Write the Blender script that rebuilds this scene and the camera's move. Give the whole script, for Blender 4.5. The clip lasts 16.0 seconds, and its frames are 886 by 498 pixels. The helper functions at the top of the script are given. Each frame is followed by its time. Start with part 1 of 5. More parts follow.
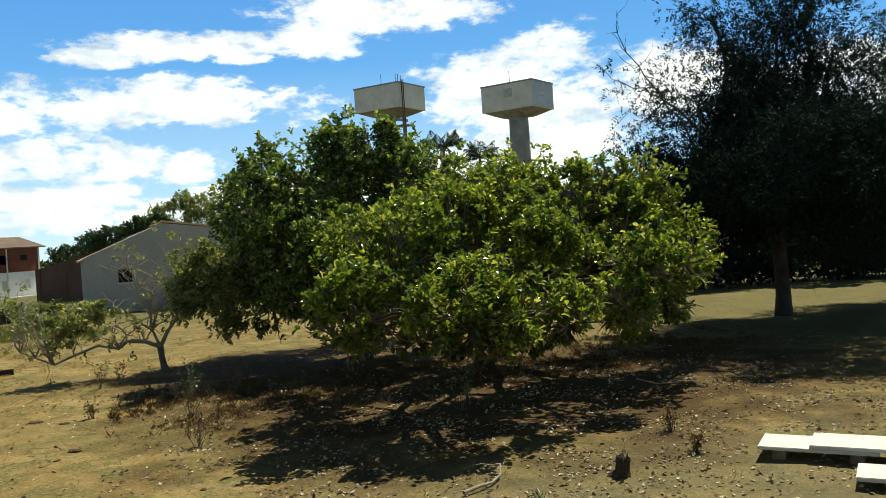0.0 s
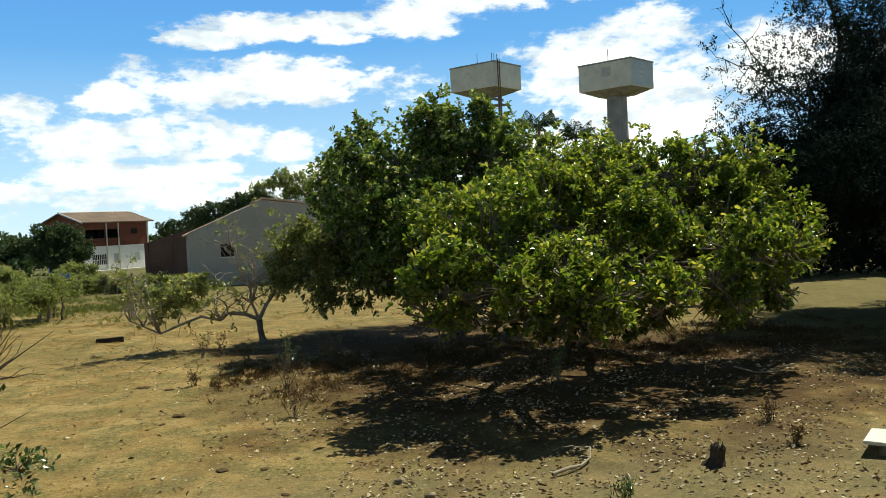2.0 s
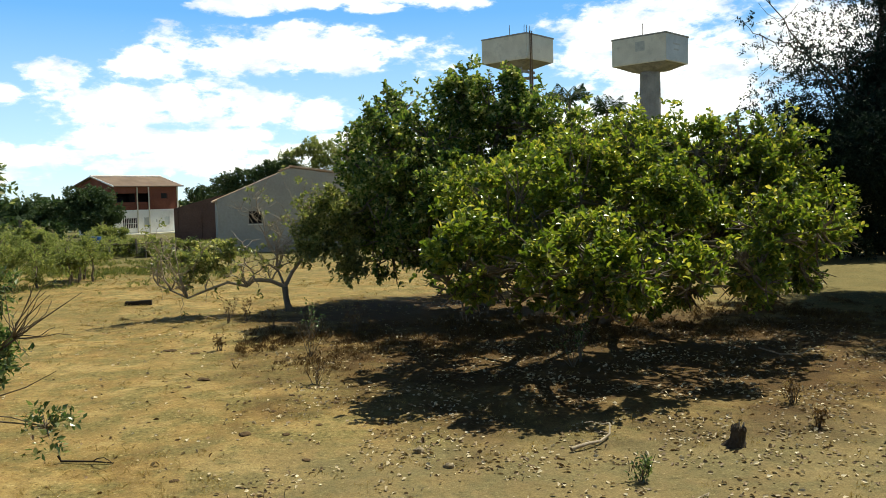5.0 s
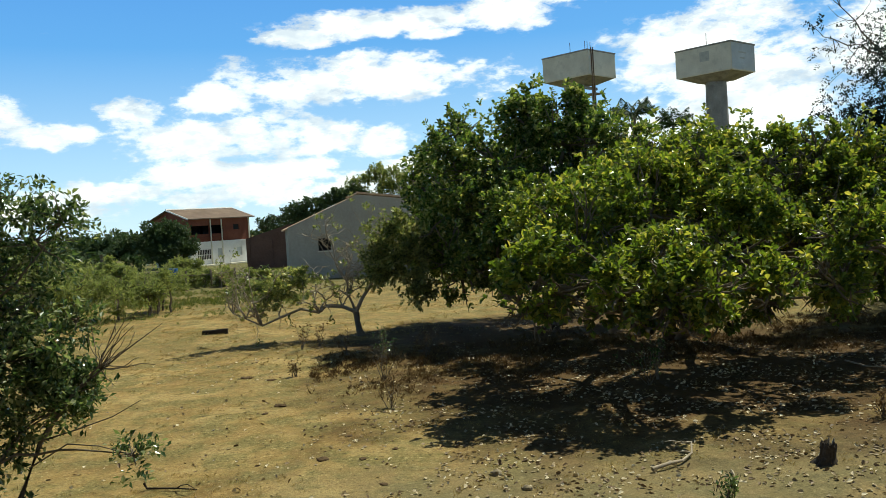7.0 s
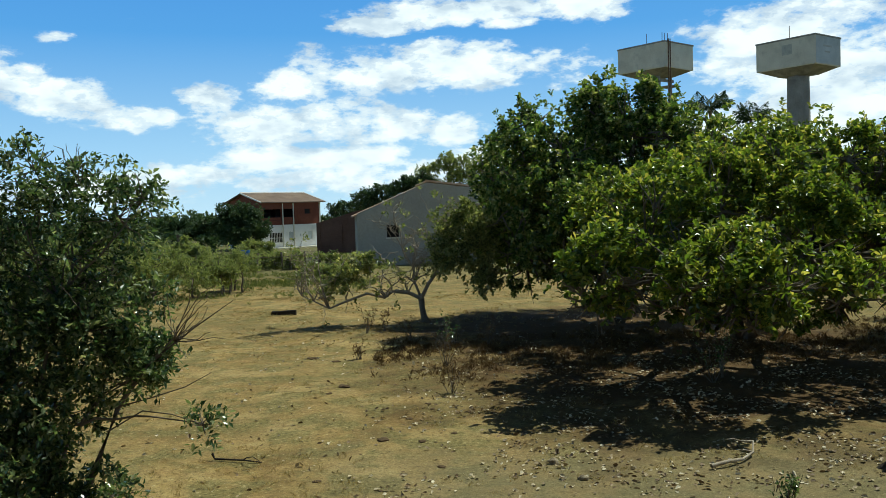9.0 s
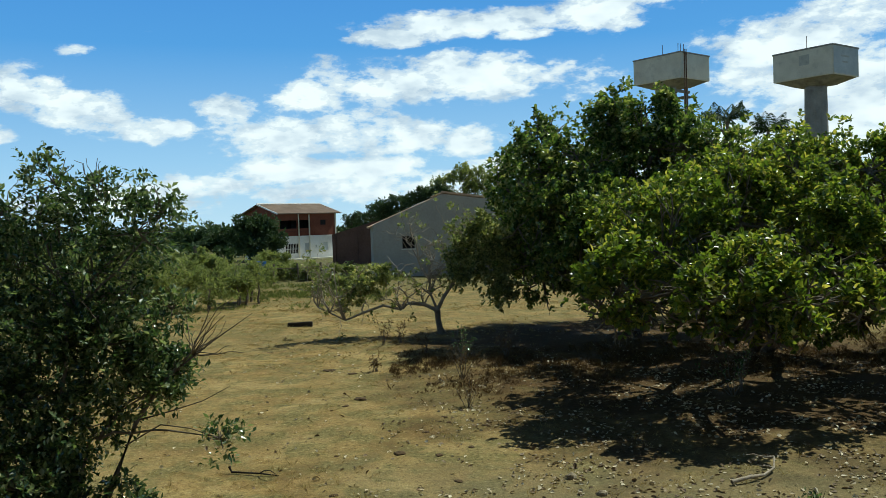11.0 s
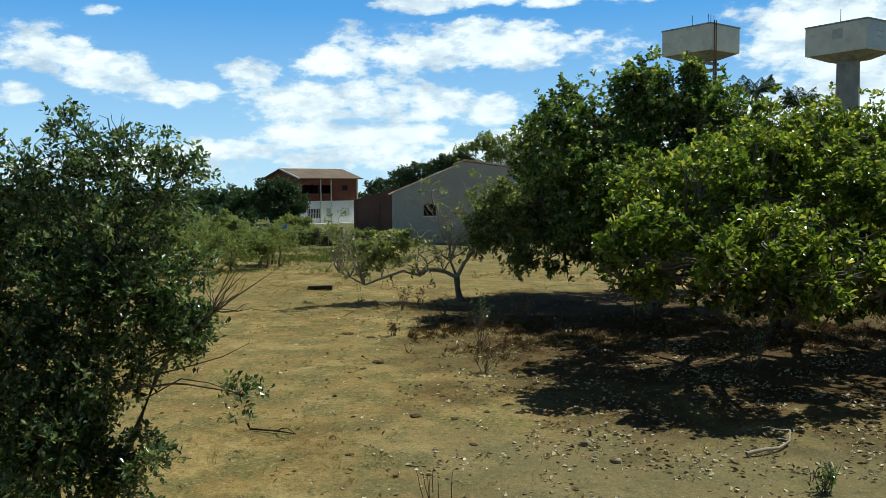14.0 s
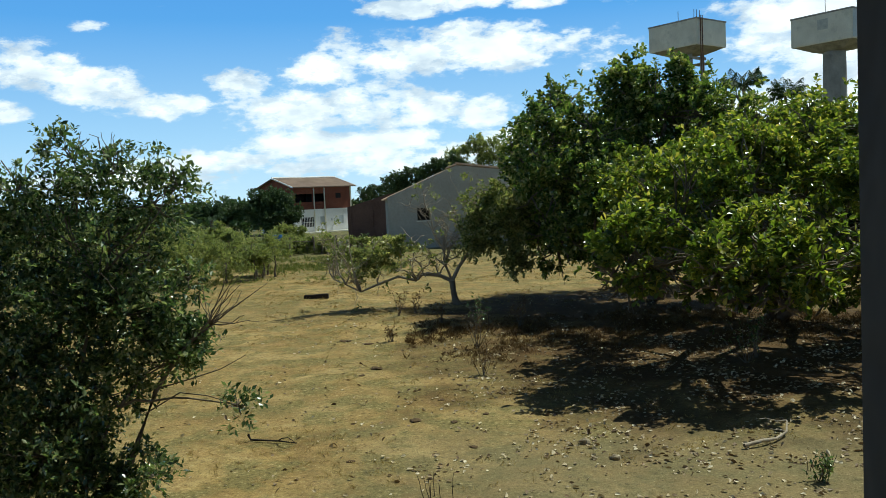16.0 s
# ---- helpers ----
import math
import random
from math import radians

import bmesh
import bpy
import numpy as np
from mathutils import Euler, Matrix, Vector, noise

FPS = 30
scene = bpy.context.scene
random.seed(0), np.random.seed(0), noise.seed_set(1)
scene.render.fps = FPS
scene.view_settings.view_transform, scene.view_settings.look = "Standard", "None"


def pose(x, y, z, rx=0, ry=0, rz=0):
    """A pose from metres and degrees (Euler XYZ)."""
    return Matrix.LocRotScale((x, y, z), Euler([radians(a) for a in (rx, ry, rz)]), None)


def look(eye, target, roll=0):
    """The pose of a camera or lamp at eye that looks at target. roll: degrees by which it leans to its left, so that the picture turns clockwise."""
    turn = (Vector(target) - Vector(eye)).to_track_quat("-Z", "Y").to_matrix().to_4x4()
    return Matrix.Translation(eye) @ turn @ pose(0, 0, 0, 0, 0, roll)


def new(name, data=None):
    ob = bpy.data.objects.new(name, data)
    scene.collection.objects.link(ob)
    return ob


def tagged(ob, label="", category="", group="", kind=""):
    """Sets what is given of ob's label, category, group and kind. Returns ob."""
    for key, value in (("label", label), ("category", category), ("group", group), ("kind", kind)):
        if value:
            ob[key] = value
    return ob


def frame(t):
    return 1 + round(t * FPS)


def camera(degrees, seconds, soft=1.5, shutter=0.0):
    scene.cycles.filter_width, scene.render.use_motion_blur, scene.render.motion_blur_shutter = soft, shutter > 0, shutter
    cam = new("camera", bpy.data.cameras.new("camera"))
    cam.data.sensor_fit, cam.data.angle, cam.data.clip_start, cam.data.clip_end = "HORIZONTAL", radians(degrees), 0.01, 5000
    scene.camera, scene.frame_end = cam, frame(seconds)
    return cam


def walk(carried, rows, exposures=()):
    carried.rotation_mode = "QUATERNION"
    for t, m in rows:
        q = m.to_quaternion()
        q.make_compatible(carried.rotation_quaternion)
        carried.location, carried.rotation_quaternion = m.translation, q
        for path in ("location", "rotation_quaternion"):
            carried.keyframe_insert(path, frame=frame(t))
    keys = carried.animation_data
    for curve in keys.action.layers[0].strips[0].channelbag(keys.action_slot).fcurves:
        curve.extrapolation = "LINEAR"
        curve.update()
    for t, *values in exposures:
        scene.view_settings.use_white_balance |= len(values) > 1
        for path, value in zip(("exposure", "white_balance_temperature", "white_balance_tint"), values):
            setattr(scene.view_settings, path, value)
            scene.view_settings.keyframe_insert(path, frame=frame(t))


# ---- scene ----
cam = camera(55.6, 16.0, soft=0.8)
PATH = [
    (0, (-0.023, 0.065, 3.859), (3.136, 9.552, 3.700), -3.67),
    (0.5, (0.006, 0.048, 3.816), (3.163, 9.533, 3.567), -2.73),
    (1, (-0.096, 0.032, 3.836), (2.496, 9.682, 3.425), -1.01),
    (1.5, (-0.047, 0.062, 3.847), (2.205, 9.800, 3.547), -2.24),
    (2, (-0.018, 0.089, 3.841), (2.064, 9.864, 3.509), -2.75),
    (2.5, (0.022, 0.113, 3.835), (2.155, 9.879, 3.567), -2.65),
    (3, (0.019, 0.121, 3.856), (2.190, 9.878, 3.560), -2.62),
    (3.5, (-0.001, 0.099, 3.821), (2.096, 9.857, 3.208), -0.01),
    (4, (-0.027, 0.096, 3.850), (1.991, 9.840, 2.863), 0.25),
    (4.2, (0.017, 0.095, 3.839), (1.887, 9.877, 2.934), -0.56),
    (6.5, (-0.014, 0.094, 3.845), (1.625, 9.945, 3.340), -2.06),
    (7, (-0.023, 0.118, 3.831), (0.956, 10.063, 3.471), -3.54),
    (7.5, (0.031, 0.095, 3.804), (-0.378, 10.084, 3.625), -4.02),
    (8, (0.058, 0.006, 3.808), (-0.178, 9.983, 3.184), -5.46),
    (8.5, (0.013, -0.036, 3.815), (-0.127, 9.940, 3.137), -3.83),
    (9, (0.013, -0.038, 3.805), (0.184, 9.951, 3.361), -1.88),
    (9.2, (-0.029, -0.039, 3.800), (0.050, 9.952, 3.377), -1.55),
    (11.3, (-0.007, -0.003, 3.844), (-0.053, 9.994, 3.600), -2.08),
    (11.5, (0.006, 0.008, 3.827), (-0.138, 10.005, 3.628), -2.42),
    (12, (0.024, 0.062, 3.802), (-0.080, 10.059, 3.593), -2.98),
    (12.5, (0.017, 0.022, 3.802), (-0.145, 10.014, 3.418), -3.39),
    (13, (0.000, -0.000, 3.800), (0.000, 9.991, 3.376), -2.99),
    (13.5, (-0.027, 0.017, 3.765), (-0.046, 9.996, 3.106), -1.77),
    (14, (-0.013, -0.015, 3.778), (-0.272, 9.959, 3.103), -0.52),
    (14.5, (-0.001, -0.009, 3.786), (-0.158, 9.968, 3.131), -0.09),
    (15, (-0.028, -0.015, 3.771), (-0.130, 9.965, 3.143), -0.68),
    (15.5, (0.018, -0.035, 3.785), (-0.116, 9.944, 3.159), -2.55),
    (16, (0.030, -0.098, 3.799), (-0.175, 9.880, 3.165), -2.63),
]
walk(cam, [(t, look(eye, target, roll)) for t, eye, target, roll in PATH],
     exposures=[(0, 0.12, 6750, 0), (0.6, 0.16, 6800, 0), (1.0, 0.36, 7100, 2), (1.5, 0.36, 7000, 2), (2.0, 0.12, 6800, 0), (3.0, 0.12, 6800, 0), (3.5, 0.18, 6850, -1), (4.0, 0.32, 6950, 3), (7.0, 0.1, 6600, -1), (7.5, -0.22, 6200, -3), (8.0, -0.38, 5900, -5), (9.0, -0.15, 6050, -4), (11.3, -0.3, 5950, -5), (12.2, -0.44, 5700, -6), (13.0, -0.3, 5850, -5), (13.6, -0.18, 6000, -3), (14.5, -0.15, 6000, -4), (16.0, -0.08, 6050, -3)])

# ---- world, sun ----
SUN_EL, SUN_AZ = radians(55), radians(54)
world = bpy.data.worlds.new("sky")
scene.world = world
world.use_nodes = True
wn, wl = world.node_tree.nodes, world.node_tree.links
sky = wn.new("ShaderNodeTexSky")
sky.sky_type = "NISHITA"
sky.sun_disc = False
sky.sun_elevation, sky.sun_rotation = SUN_EL, SUN_AZ
sky.air_density, sky.dust_density, sky.ozone_density = 0.6, 0.0, 2.0
wn["Background"].inputs["Strength"].default_value = 0.05
tone = wn.new("ShaderNodeHueSaturation")
tone.inputs["Saturation"].default_value = 0.9
tint = wn.new("ShaderNodeMix")
tint.data_type, tint.blend_type = "RGBA", "MULTIPLY"
tint.inputs[0].default_value, tint.inputs[7].default_value = 1.0, (1.0, 1.0, 0.95, 1)
wl.new(sky.outputs[0], tone.inputs["Color"])
wl.new(tone.outputs[0], tint.inputs[6])
wl.new(tint.outputs[2], wn["Background"].inputs["Color"])

sun_data = bpy.data.lights.new("sun", "SUN")
sun_data.energy, sun_data.angle, sun_data.color = 5.0, radians(0.55), (1.0, 0.95, 0.84)
sun = new("sun", sun_data)
sun_dir = Vector((math.sin(SUN_AZ) * math.cos(SUN_EL), math.cos(SUN_AZ) * math.cos(SUN_EL), math.sin(SUN_EL)))
sun.matrix_world = look(sun_dir * 60, (0, 0, 0))


# ---- material tools ----
def nodes_of(name):
    m = bpy.data.materials.new(name)
    m.use_nodes = True
    return m, m.node_tree.nodes, m.node_tree.links


def ramp(n, l, fac, stops):
    r = n.new("ShaderNodeValToRGB")
    while len(r.color_ramp.elements) < len(stops):
        r.color_ramp.elements.new(0.5)
    for e, (p, c) in zip(r.color_ramp.elements, stops):
        e.position, e.color = p, (*c, 1)
    l.new(fac, r.inputs[0])
    return r.outputs[0]


def noise_tex(n, l, vec, scale, detail=4.0, rough=0.55):
    t = n.new("ShaderNodeTexNoise")
    t.inputs["Scale"].default_value, t.inputs["Detail"].default_value = scale, detail
    t.inputs["Roughness"].default_value = rough
    l.new(vec, t.inputs["Vector"])
    return t.outputs[0]


def mixed(n, l, fac, a, b, mode="MIX"):
    m = n.new("ShaderNodeMix")
    m.data_type, m.blend_type = "RGBA", mode
    for key, v in ((0, fac), (6, a), (7, b)):
        if isinstance(v, (int, float)):
            m.inputs[key].default_value = v
        elif isinstance(v, tuple):
            m.inputs[key].default_value = (*v, 1)
        else:
            l.new(v, m.inputs[key])
    return m.outputs[2]


def math_node(n, l, op, a, b=0.0):
    m = n.new("ShaderNodeMath")
    m.operation = op
    for key, v in ((0, a), (1, b)):
        if isinstance(v, (int, float)):
            m.inputs[key].default_value = v
        else:
            l.new(v, m.inputs[key])
    return m.outputs[0]


def surface(name, dark, light, scale=3.0, fine=25.0, rough=0.85, bump=0.3, stain=None, metallic=0.0):
    """A worn solid surface: two scales of tone, optional stains and a fine relief."""
    m, n, l = nodes_of(name)
    p = n["Principled BSDF"]
    vec = n.new("ShaderNodeTexCoord").outputs["Object"]
    big = noise_tex(n, l, vec, scale, 5)
    small = noise_tex(n, l, vec, fine, 4, 0.65)
    both = math_node(n, l, "ADD", math_node(n, l, "MULTIPLY", big, 0.6), math_node(n, l, "MULTIPLY", small, 0.4))
    col = ramp(n, l, both, [(0.33, dark), (0.66, light)])
    if stain:
        s = noise_tex(n, l, vec, scale * 0.6, 6, 0.7)
        col = mixed(n, l, ramp(n, l, s, [(0.52, (0, 0, 0)), (0.68, (0.8, 0.8, 0.8))]), col, stain)
    l.new(col, p.inputs["Base Color"])
    p.inputs["Roughness"].default_value, p.inputs["Metallic"].default_value = rough, metallic
    p.inputs["Specular IOR Level"].default_value = 0.15 if rough > 0.84 else 0.4
    b = n.new("ShaderNodeBump")
    b.inputs["Strength"].default_value, b.inputs["Distance"].default_value = bump, 0.02
    l.new(small, b.inputs["Height"])
    l.new(b.outputs[0], p.inputs["Normal"])
    return m


def leaf_material(name, stops, passes, rough=0.42, share=0.35, gloss=0.45):
    """Leaves: tone varies leaf by leaf; some light passes through the blade."""
    m, n, l = nodes_of(name)
    p = n["Principled BSDF"]
    geo = n.new("ShaderNodeNewGeometry")
    vec = n.new("ShaderNodeTexCoord").outputs["Object"]
    patch = noise_tex(n, l, vec, 0.9, 3)
    f = math_node(n, l, "ADD", math_node(n, l, "MULTIPLY", geo.outputs["Random Per Island"], 0.65), math_node(n, l, "MULTIPLY", patch, 0.35))
    col = ramp(n, l, f, stops)
    l.new(col, p.inputs["Base Color"])
    p.inputs["Roughness"].default_value = rough
    p.inputs["Specular IOR Level"].default_value = gloss
    tr = n.new("ShaderNodeBsdfTranslucent")
    l.new(mixed(n, l, 1.0, col, passes, "MULTIPLY"), tr.inputs["Color"])
    mx = n.new("ShaderNodeMixShader")
    mx.inputs[0].default_value = share
    l.new(p.outputs[0], mx.inputs[1])
    l.new(tr.outputs[0], mx.inputs[2])
    l.new(mx.outputs[0], n["Material Output"].inputs[0])
    return m


CASHEW = leaf_material("cashew_leaf", [(0.15, (0.024, 0.048, 0.013)), (0.42, (0.07, 0.12, 0.028)), (0.65, (0.165, 0.21, 0.062)), (0.85, (0.36, 0.35, 0.16))], (2.2, 2.2, 1.05), 0.26, 0.38, 0.65)
CASHEW_LIGHT = leaf_material("young_cashew_leaf", [(0.15, (0.032, 0.058, 0.013)), (0.45, (0.085, 0.135, 0.024)), (0.7, (0.18, 0.215, 0.044)), (0.85, (0.36, 0.33, 0.11))], (2.5, 2.4, 0.95), 0.3, 0.43, 0.55)
FEATHER = leaf_material("fine_dark_leaf", [(0.1, (0.008, 0.016, 0.011)), (0.5, (0.015, 0.028, 0.019)), (0.9, (0.034, 0.05, 0.034))], (1.4, 1.6, 1.2), 0.85, 0.08, 0.06)
BUSH = leaf_material("bush_leaf", [(0.15, (0.022, 0.045, 0.019)), (0.45, (0.065, 0.108, 0.042)), (0.7, (0.16, 0.20, 0.09)), (0.85, (0.38, 0.39, 0.24))], (1.9, 2.0, 1.1), 0.2, 0.38, 0.8)
SCRUB = leaf_material("scrub_leaf", [(0.1, (0.08, 0.11, 0.038)), (0.5, (0.165, 0.195, 0.075)), (0.9, (0.29, 0.29, 0.135))], (2.0, 2.0, 1.1), 0.6, 0.5)
WOODS = leaf_material("far_tree_leaf", [(0.1, (0.03, 0.055, 0.02)), (0.5, (0.05, 0.085, 0.03)), (0.9, (0.09, 0.12, 0.045))], (1.5, 1.6, 1.0), 0.6, 0.25)
PALM = leaf_material("palm_leaf", [(0.1, (0.018, 0.04, 0.015)), (0.9, (0.045, 0.075, 0.028))], (1.6, 1.8, 1.0), 0.65, 0.2, 0.15)
STRAW = leaf_material("dry_grass", [(0.1, (0.22, 0.16, 0.06)), (0.5, (0.36, 0.27, 0.105)), (0.9, (0.46, 0.36, 0.16))], (1.3, 1.3, 1.0), 0.8, 0.4)
RUSSET = leaf_material("russet_grass", [(0.1, (0.075, 0.045, 0.018)), (0.5, (0.14, 0.085, 0.032)), (0.9, (0.22, 0.155, 0.06))], (1.1, 1.0, 0.8), 0.8, 0.25)
DEAD = leaf_material("fallen_leaf", [(0.15, (0.10, 0.06, 0.025)), (0.4, (0.24, 0.16, 0.08)), (0.6, (0.48, 0.38, 0.22)), (0.85, (0.78, 0.70, 0.50))], (1.0, 0.95, 0.8), 0.6, 0.12)
BARK = surface("grey_bark", (0.085, 0.067, 0.05), (0.25, 0.21, 0.16), 2, 18, 0.9, 0.7)
BARK_DARK = surface("dark_bark", (0.035, 0.028, 0.022), (0.10, 0.08, 0.06), 2, 18, 0.9, 0.7)
BARK_PALE = surface("pale_dry_bark", (0.22, 0.17, 0.12), (0.50, 0.43, 0.33), 3, 22, 0.9, 0.6)
CONCRETE = surface("weathered_concrete", (0.58, 0.54, 0.43), (0.76, 0.72, 0.59), 0.6, 8, 0.85, 0.25, (0.40, 0.38, 0.31))
EMBLEM = surface("faded_emblem_paint", (0.36, 0.36, 0.32), (0.56, 0.55, 0.47), 2.5, 12, 0.85, 0.2)
CONCRETE_RAW = surface("raw_concrete", (0.20, 0.19, 0.17), (0.36, 0.34, 0.30), 0.8, 9, 0.9, 0.3, (0.13, 0.12, 0.11))
BLUEWASH = surface("faded_blue_paint", (0.42, 0.46, 0.46), (0.60, 0.62, 0.60), 0.7, 7, 0.8, 0.2, (0.33, 0.35, 0.36))
RUST = surface("rusty_steel", (0.07, 0.04, 0.025), (0.19, 0.10, 0.055), 3, 20, 0.75, 0.3)
BRICKWALL = surface("rough_brickwork", (0.14, 0.045, 0.03), (0.25, 0.095, 0.06), 0.5, 6, 0.9, 0.4, (0.14, 0.06, 0.045))
WHITEWASH = surface("whitewash", (0.74, 0.73, 0.70), (0.88, 0.87, 0.84), 0.4, 5, 0.85, 0.15, (0.6, 0.58, 0.54))
ROOFTILE = surface("clay_roof", (0.14, 0.10, 0.075), (0.25, 0.185, 0.14), 0.7, 8, 0.85, 0.4, (0.17, 0.12, 0.10))
GREYRENDER = surface("grey_cement_render", (0.33, 0.305, 0.25), (0.46, 0.43, 0.36), 0.35, 6, 0.9, 0.2, (0.27, 0.25, 0.21))
# terracotta raised to the cream of a sunlit roof
SUNLIT_TILE = surface("sunlit_toned_tile", (0.46, 0.29, 0.17), (0.66, 0.47, 0.31), 0.7, 8, 0.85, 0.4)
# yard brick darkened and greyed to carry the shade the wall stands in
YARDBRICK = surface("shade_toned_brickwork", (0.10, 0.055, 0.04), (0.19, 0.11, 0.08), 0.5, 6, 0.9, 0.4, (0.12, 0.075, 0.06))
# leaf tones raised to carry the cream highlights of sunlit foliage
PALELEAF = leaf_material("sunlit_toned_leaf", [(0.15, (0.07, 0.10, 0.03)), (0.45, (0.17, 0.20, 0.065)), (0.7, (0.32, 0.33, 0.14)), (0.85, (0.48, 0.44, 0.24))], (1.8, 1.8, 1.0), 0.35, 0.38)
# near-black colour that stands in for the shade inside rooms
INDOOR_SHADE = surface("painted_indoor_shade", (0.02, 0.02, 0.02), (0.045, 0.04, 0.04), 1, 6, 0.9, 0.1)
SLABPAINT = surface("white_painted_concrete", (0.60, 0.61, 0.56), (0.80, 0.80, 0.74), 1.5, 14, 0.7, 0.2, (0.45, 0.47, 0.42))
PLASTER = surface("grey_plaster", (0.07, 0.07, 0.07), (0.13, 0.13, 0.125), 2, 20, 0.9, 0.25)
STONE = surface("field_stone", (0.15, 0.115, 0.075), (0.36, 0.30, 0.20), 6, 30, 0.9, 0.5)
DUNG = surface("dried_dung", (0.055, 0.034, 0.016), (0.13, 0.085, 0.045), 8, 40, 0.95, 0.6)
BLUEPLASTIC = surface("blue_plastic", (0.02, 0.08, 0.24), (0.04, 0.14, 0.36), 2, 12, 0.45, 0.1)
TIMBER = surface("weathered_timber", (0.10, 0.08, 0.06), (0.24, 0.20, 0.15), 3, 25, 0.9, 0.4)
CHARRED = surface("blackened_timber", (0.018, 0.015, 0.012), (0.055, 0.045, 0.035), 4, 25, 0.9, 0.5)


def ground_material():
    m, n, l = nodes_of("dry_earth")
    p = n["Principled BSDF"]
    vec = n.new("ShaderNodeTexCoord").outputs["Object"]
    wide, mid = noise_tex(n, l, vec, 0.09, 5), noise_tex(n, l, vec, 0.55, 6, 0.62)
    fine, grit = noise_tex(n, l, vec, 3.4, 8, 0.74), noise_tex(n, l, vec, 30.0, 4, 0.75)
    soil = ramp(n, l, mid, [(0.36, (0.21, 0.138, 0.046)), (0.5, (0.36, 0.25, 0.088)), (0.62, (0.48, 0.355, 0.145))])
    grass = ramp(n, l, fine, [(0.3, (0.16, 0.13, 0.045)), (0.7, (0.33, 0.268, 0.11))])
    col = mixed(n, l, ramp(n, l, wide, [(0.42, (0, 0, 0)), (0.6, (0.75, 0.75, 0.75))]), soil, grass)
    brown = ramp(n, l, fine, [(0.42, (0.0, 0.0, 0.0)), (0.66, (0.75, 0.75, 0.75))])
    col = mixed(n, l, brown, col, (0.17, 0.105, 0.038))
    # short withered turf: olive and straw patches, freckled
    turf, freckle = noise_tex(n, l, vec, 1.15, 9, 0.68), noise_tex(n, l, vec, 13.0, 5, 0.72)
    col = mixed(n, l, ramp(n, l, turf, [(0.48, (0, 0, 0)), (0.57, (0.85, 0.85, 0.85))]), col, ramp(n, l, freckle, [(0.36, (0.10, 0.088, 0.03)), (0.62, (0.26, 0.215, 0.08))]))
    col = mixed(n, l, ramp(n, l, turf, [(0.36, (0.75, 0.75, 0.75)), (0.46, (0, 0, 0))]), col, ramp(n, l, freckle, [(0.36, (0.21, 0.122, 0.04)), (0.62, (0.45, 0.31, 0.12))]))
    col = mixed(n, l, ramp(n, l, freckle, [(0.34, (0.8, 0.8, 0.8)), (0.43, (0, 0, 0))]), col, (0.085, 0.06, 0.026))
    col = mixed(n, l, ramp(n, l, freckle, [(0.59, (0, 0, 0)), (0.67, (0.75, 0.75, 0.75))]), col, (0.52, 0.42, 0.21))
    # greyer trampled earth where the litter lies, scrubby green far off
    sx = n.new("ShaderNodeSeparateXYZ")
    l.new(vec, sx.inputs[0])
    near = math_node(n, l, "SUBTRACT", math_node(n, l, "ADD", sx.outputs[1], math_node(n, l, "MULTIPLY", mid, 5.0)), 14.6)
    side = math_node(n, l, "MULTIPLY", math_node(n, l, "SUBTRACT", 0.6, sx.outputs[0]), 0.55)
    grey = math_node(n, l, "MULTIPLY", math_node(n, l, "MAXIMUM", near, side), 0.55)
    col = mixed(n, l, ramp(n, l, grey, [(0.0, (0.5, 0.5, 0.5)), (1.0, (0, 0, 0))]), col, ramp(n, l, fine, [(0.3, (0.12, 0.105, 0.06)), (0.7, (0.24, 0.205, 0.115))]))
    far = math_node(n, l, "MULTIPLY", math_node(n, l, "SUBTRACT", math_node(n, l, "ADD", sx.outputs[1], math_node(n, l, "MULTIPLY", mid, 16.0)), 52.0), 0.06)
    col = mixed(n, l, ramp(n, l, far, [(0.0, (0, 0, 0)), (1.0, (0.8, 0.8, 0.8))]), col, ramp(n, l, fine, [(0.3, (0.085, 0.095, 0.035)), (0.7, (0.17, 0.165, 0.07))]))
    # olive turf past the shade tree
    turfy = math_node(n, l, "MULTIPLY", math_node(n, l, "SUBTRACT", math_node(n, l, "ADD", sx.outputs[0], math_node(n, l, "MULTIPLY", mid, 6.0)), 17.0), 0.2)
    col = mixed(n, l, ramp(n, l, turfy, [(0.0, (0, 0, 0)), (1.0, (0.75, 0.75, 0.75))]), col, ramp(n, l, fine, [(0.3, (0.09, 0.085, 0.03)), (0.7, (0.21, 0.18, 0.07))]))
    # brown soil below the cashews, spread and darkened to paint in their shade
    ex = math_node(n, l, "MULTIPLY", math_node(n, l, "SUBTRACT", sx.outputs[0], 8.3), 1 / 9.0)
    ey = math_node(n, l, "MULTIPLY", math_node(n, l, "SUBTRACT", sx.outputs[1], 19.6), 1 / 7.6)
    tree_shade = math_node(n, l, "ADD", math_node(n, l, "ADD", math_node(n, l, "MULTIPLY", ex, ex), math_node(n, l, "MULTIPLY", ey, ey)), math_node(n, l, "MULTIPLY", math_node(n, l, "SUBTRACT", mid, 0.5), 2.4))
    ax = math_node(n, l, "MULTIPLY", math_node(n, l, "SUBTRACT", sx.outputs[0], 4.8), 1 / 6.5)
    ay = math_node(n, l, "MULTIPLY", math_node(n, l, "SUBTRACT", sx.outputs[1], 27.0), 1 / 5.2)
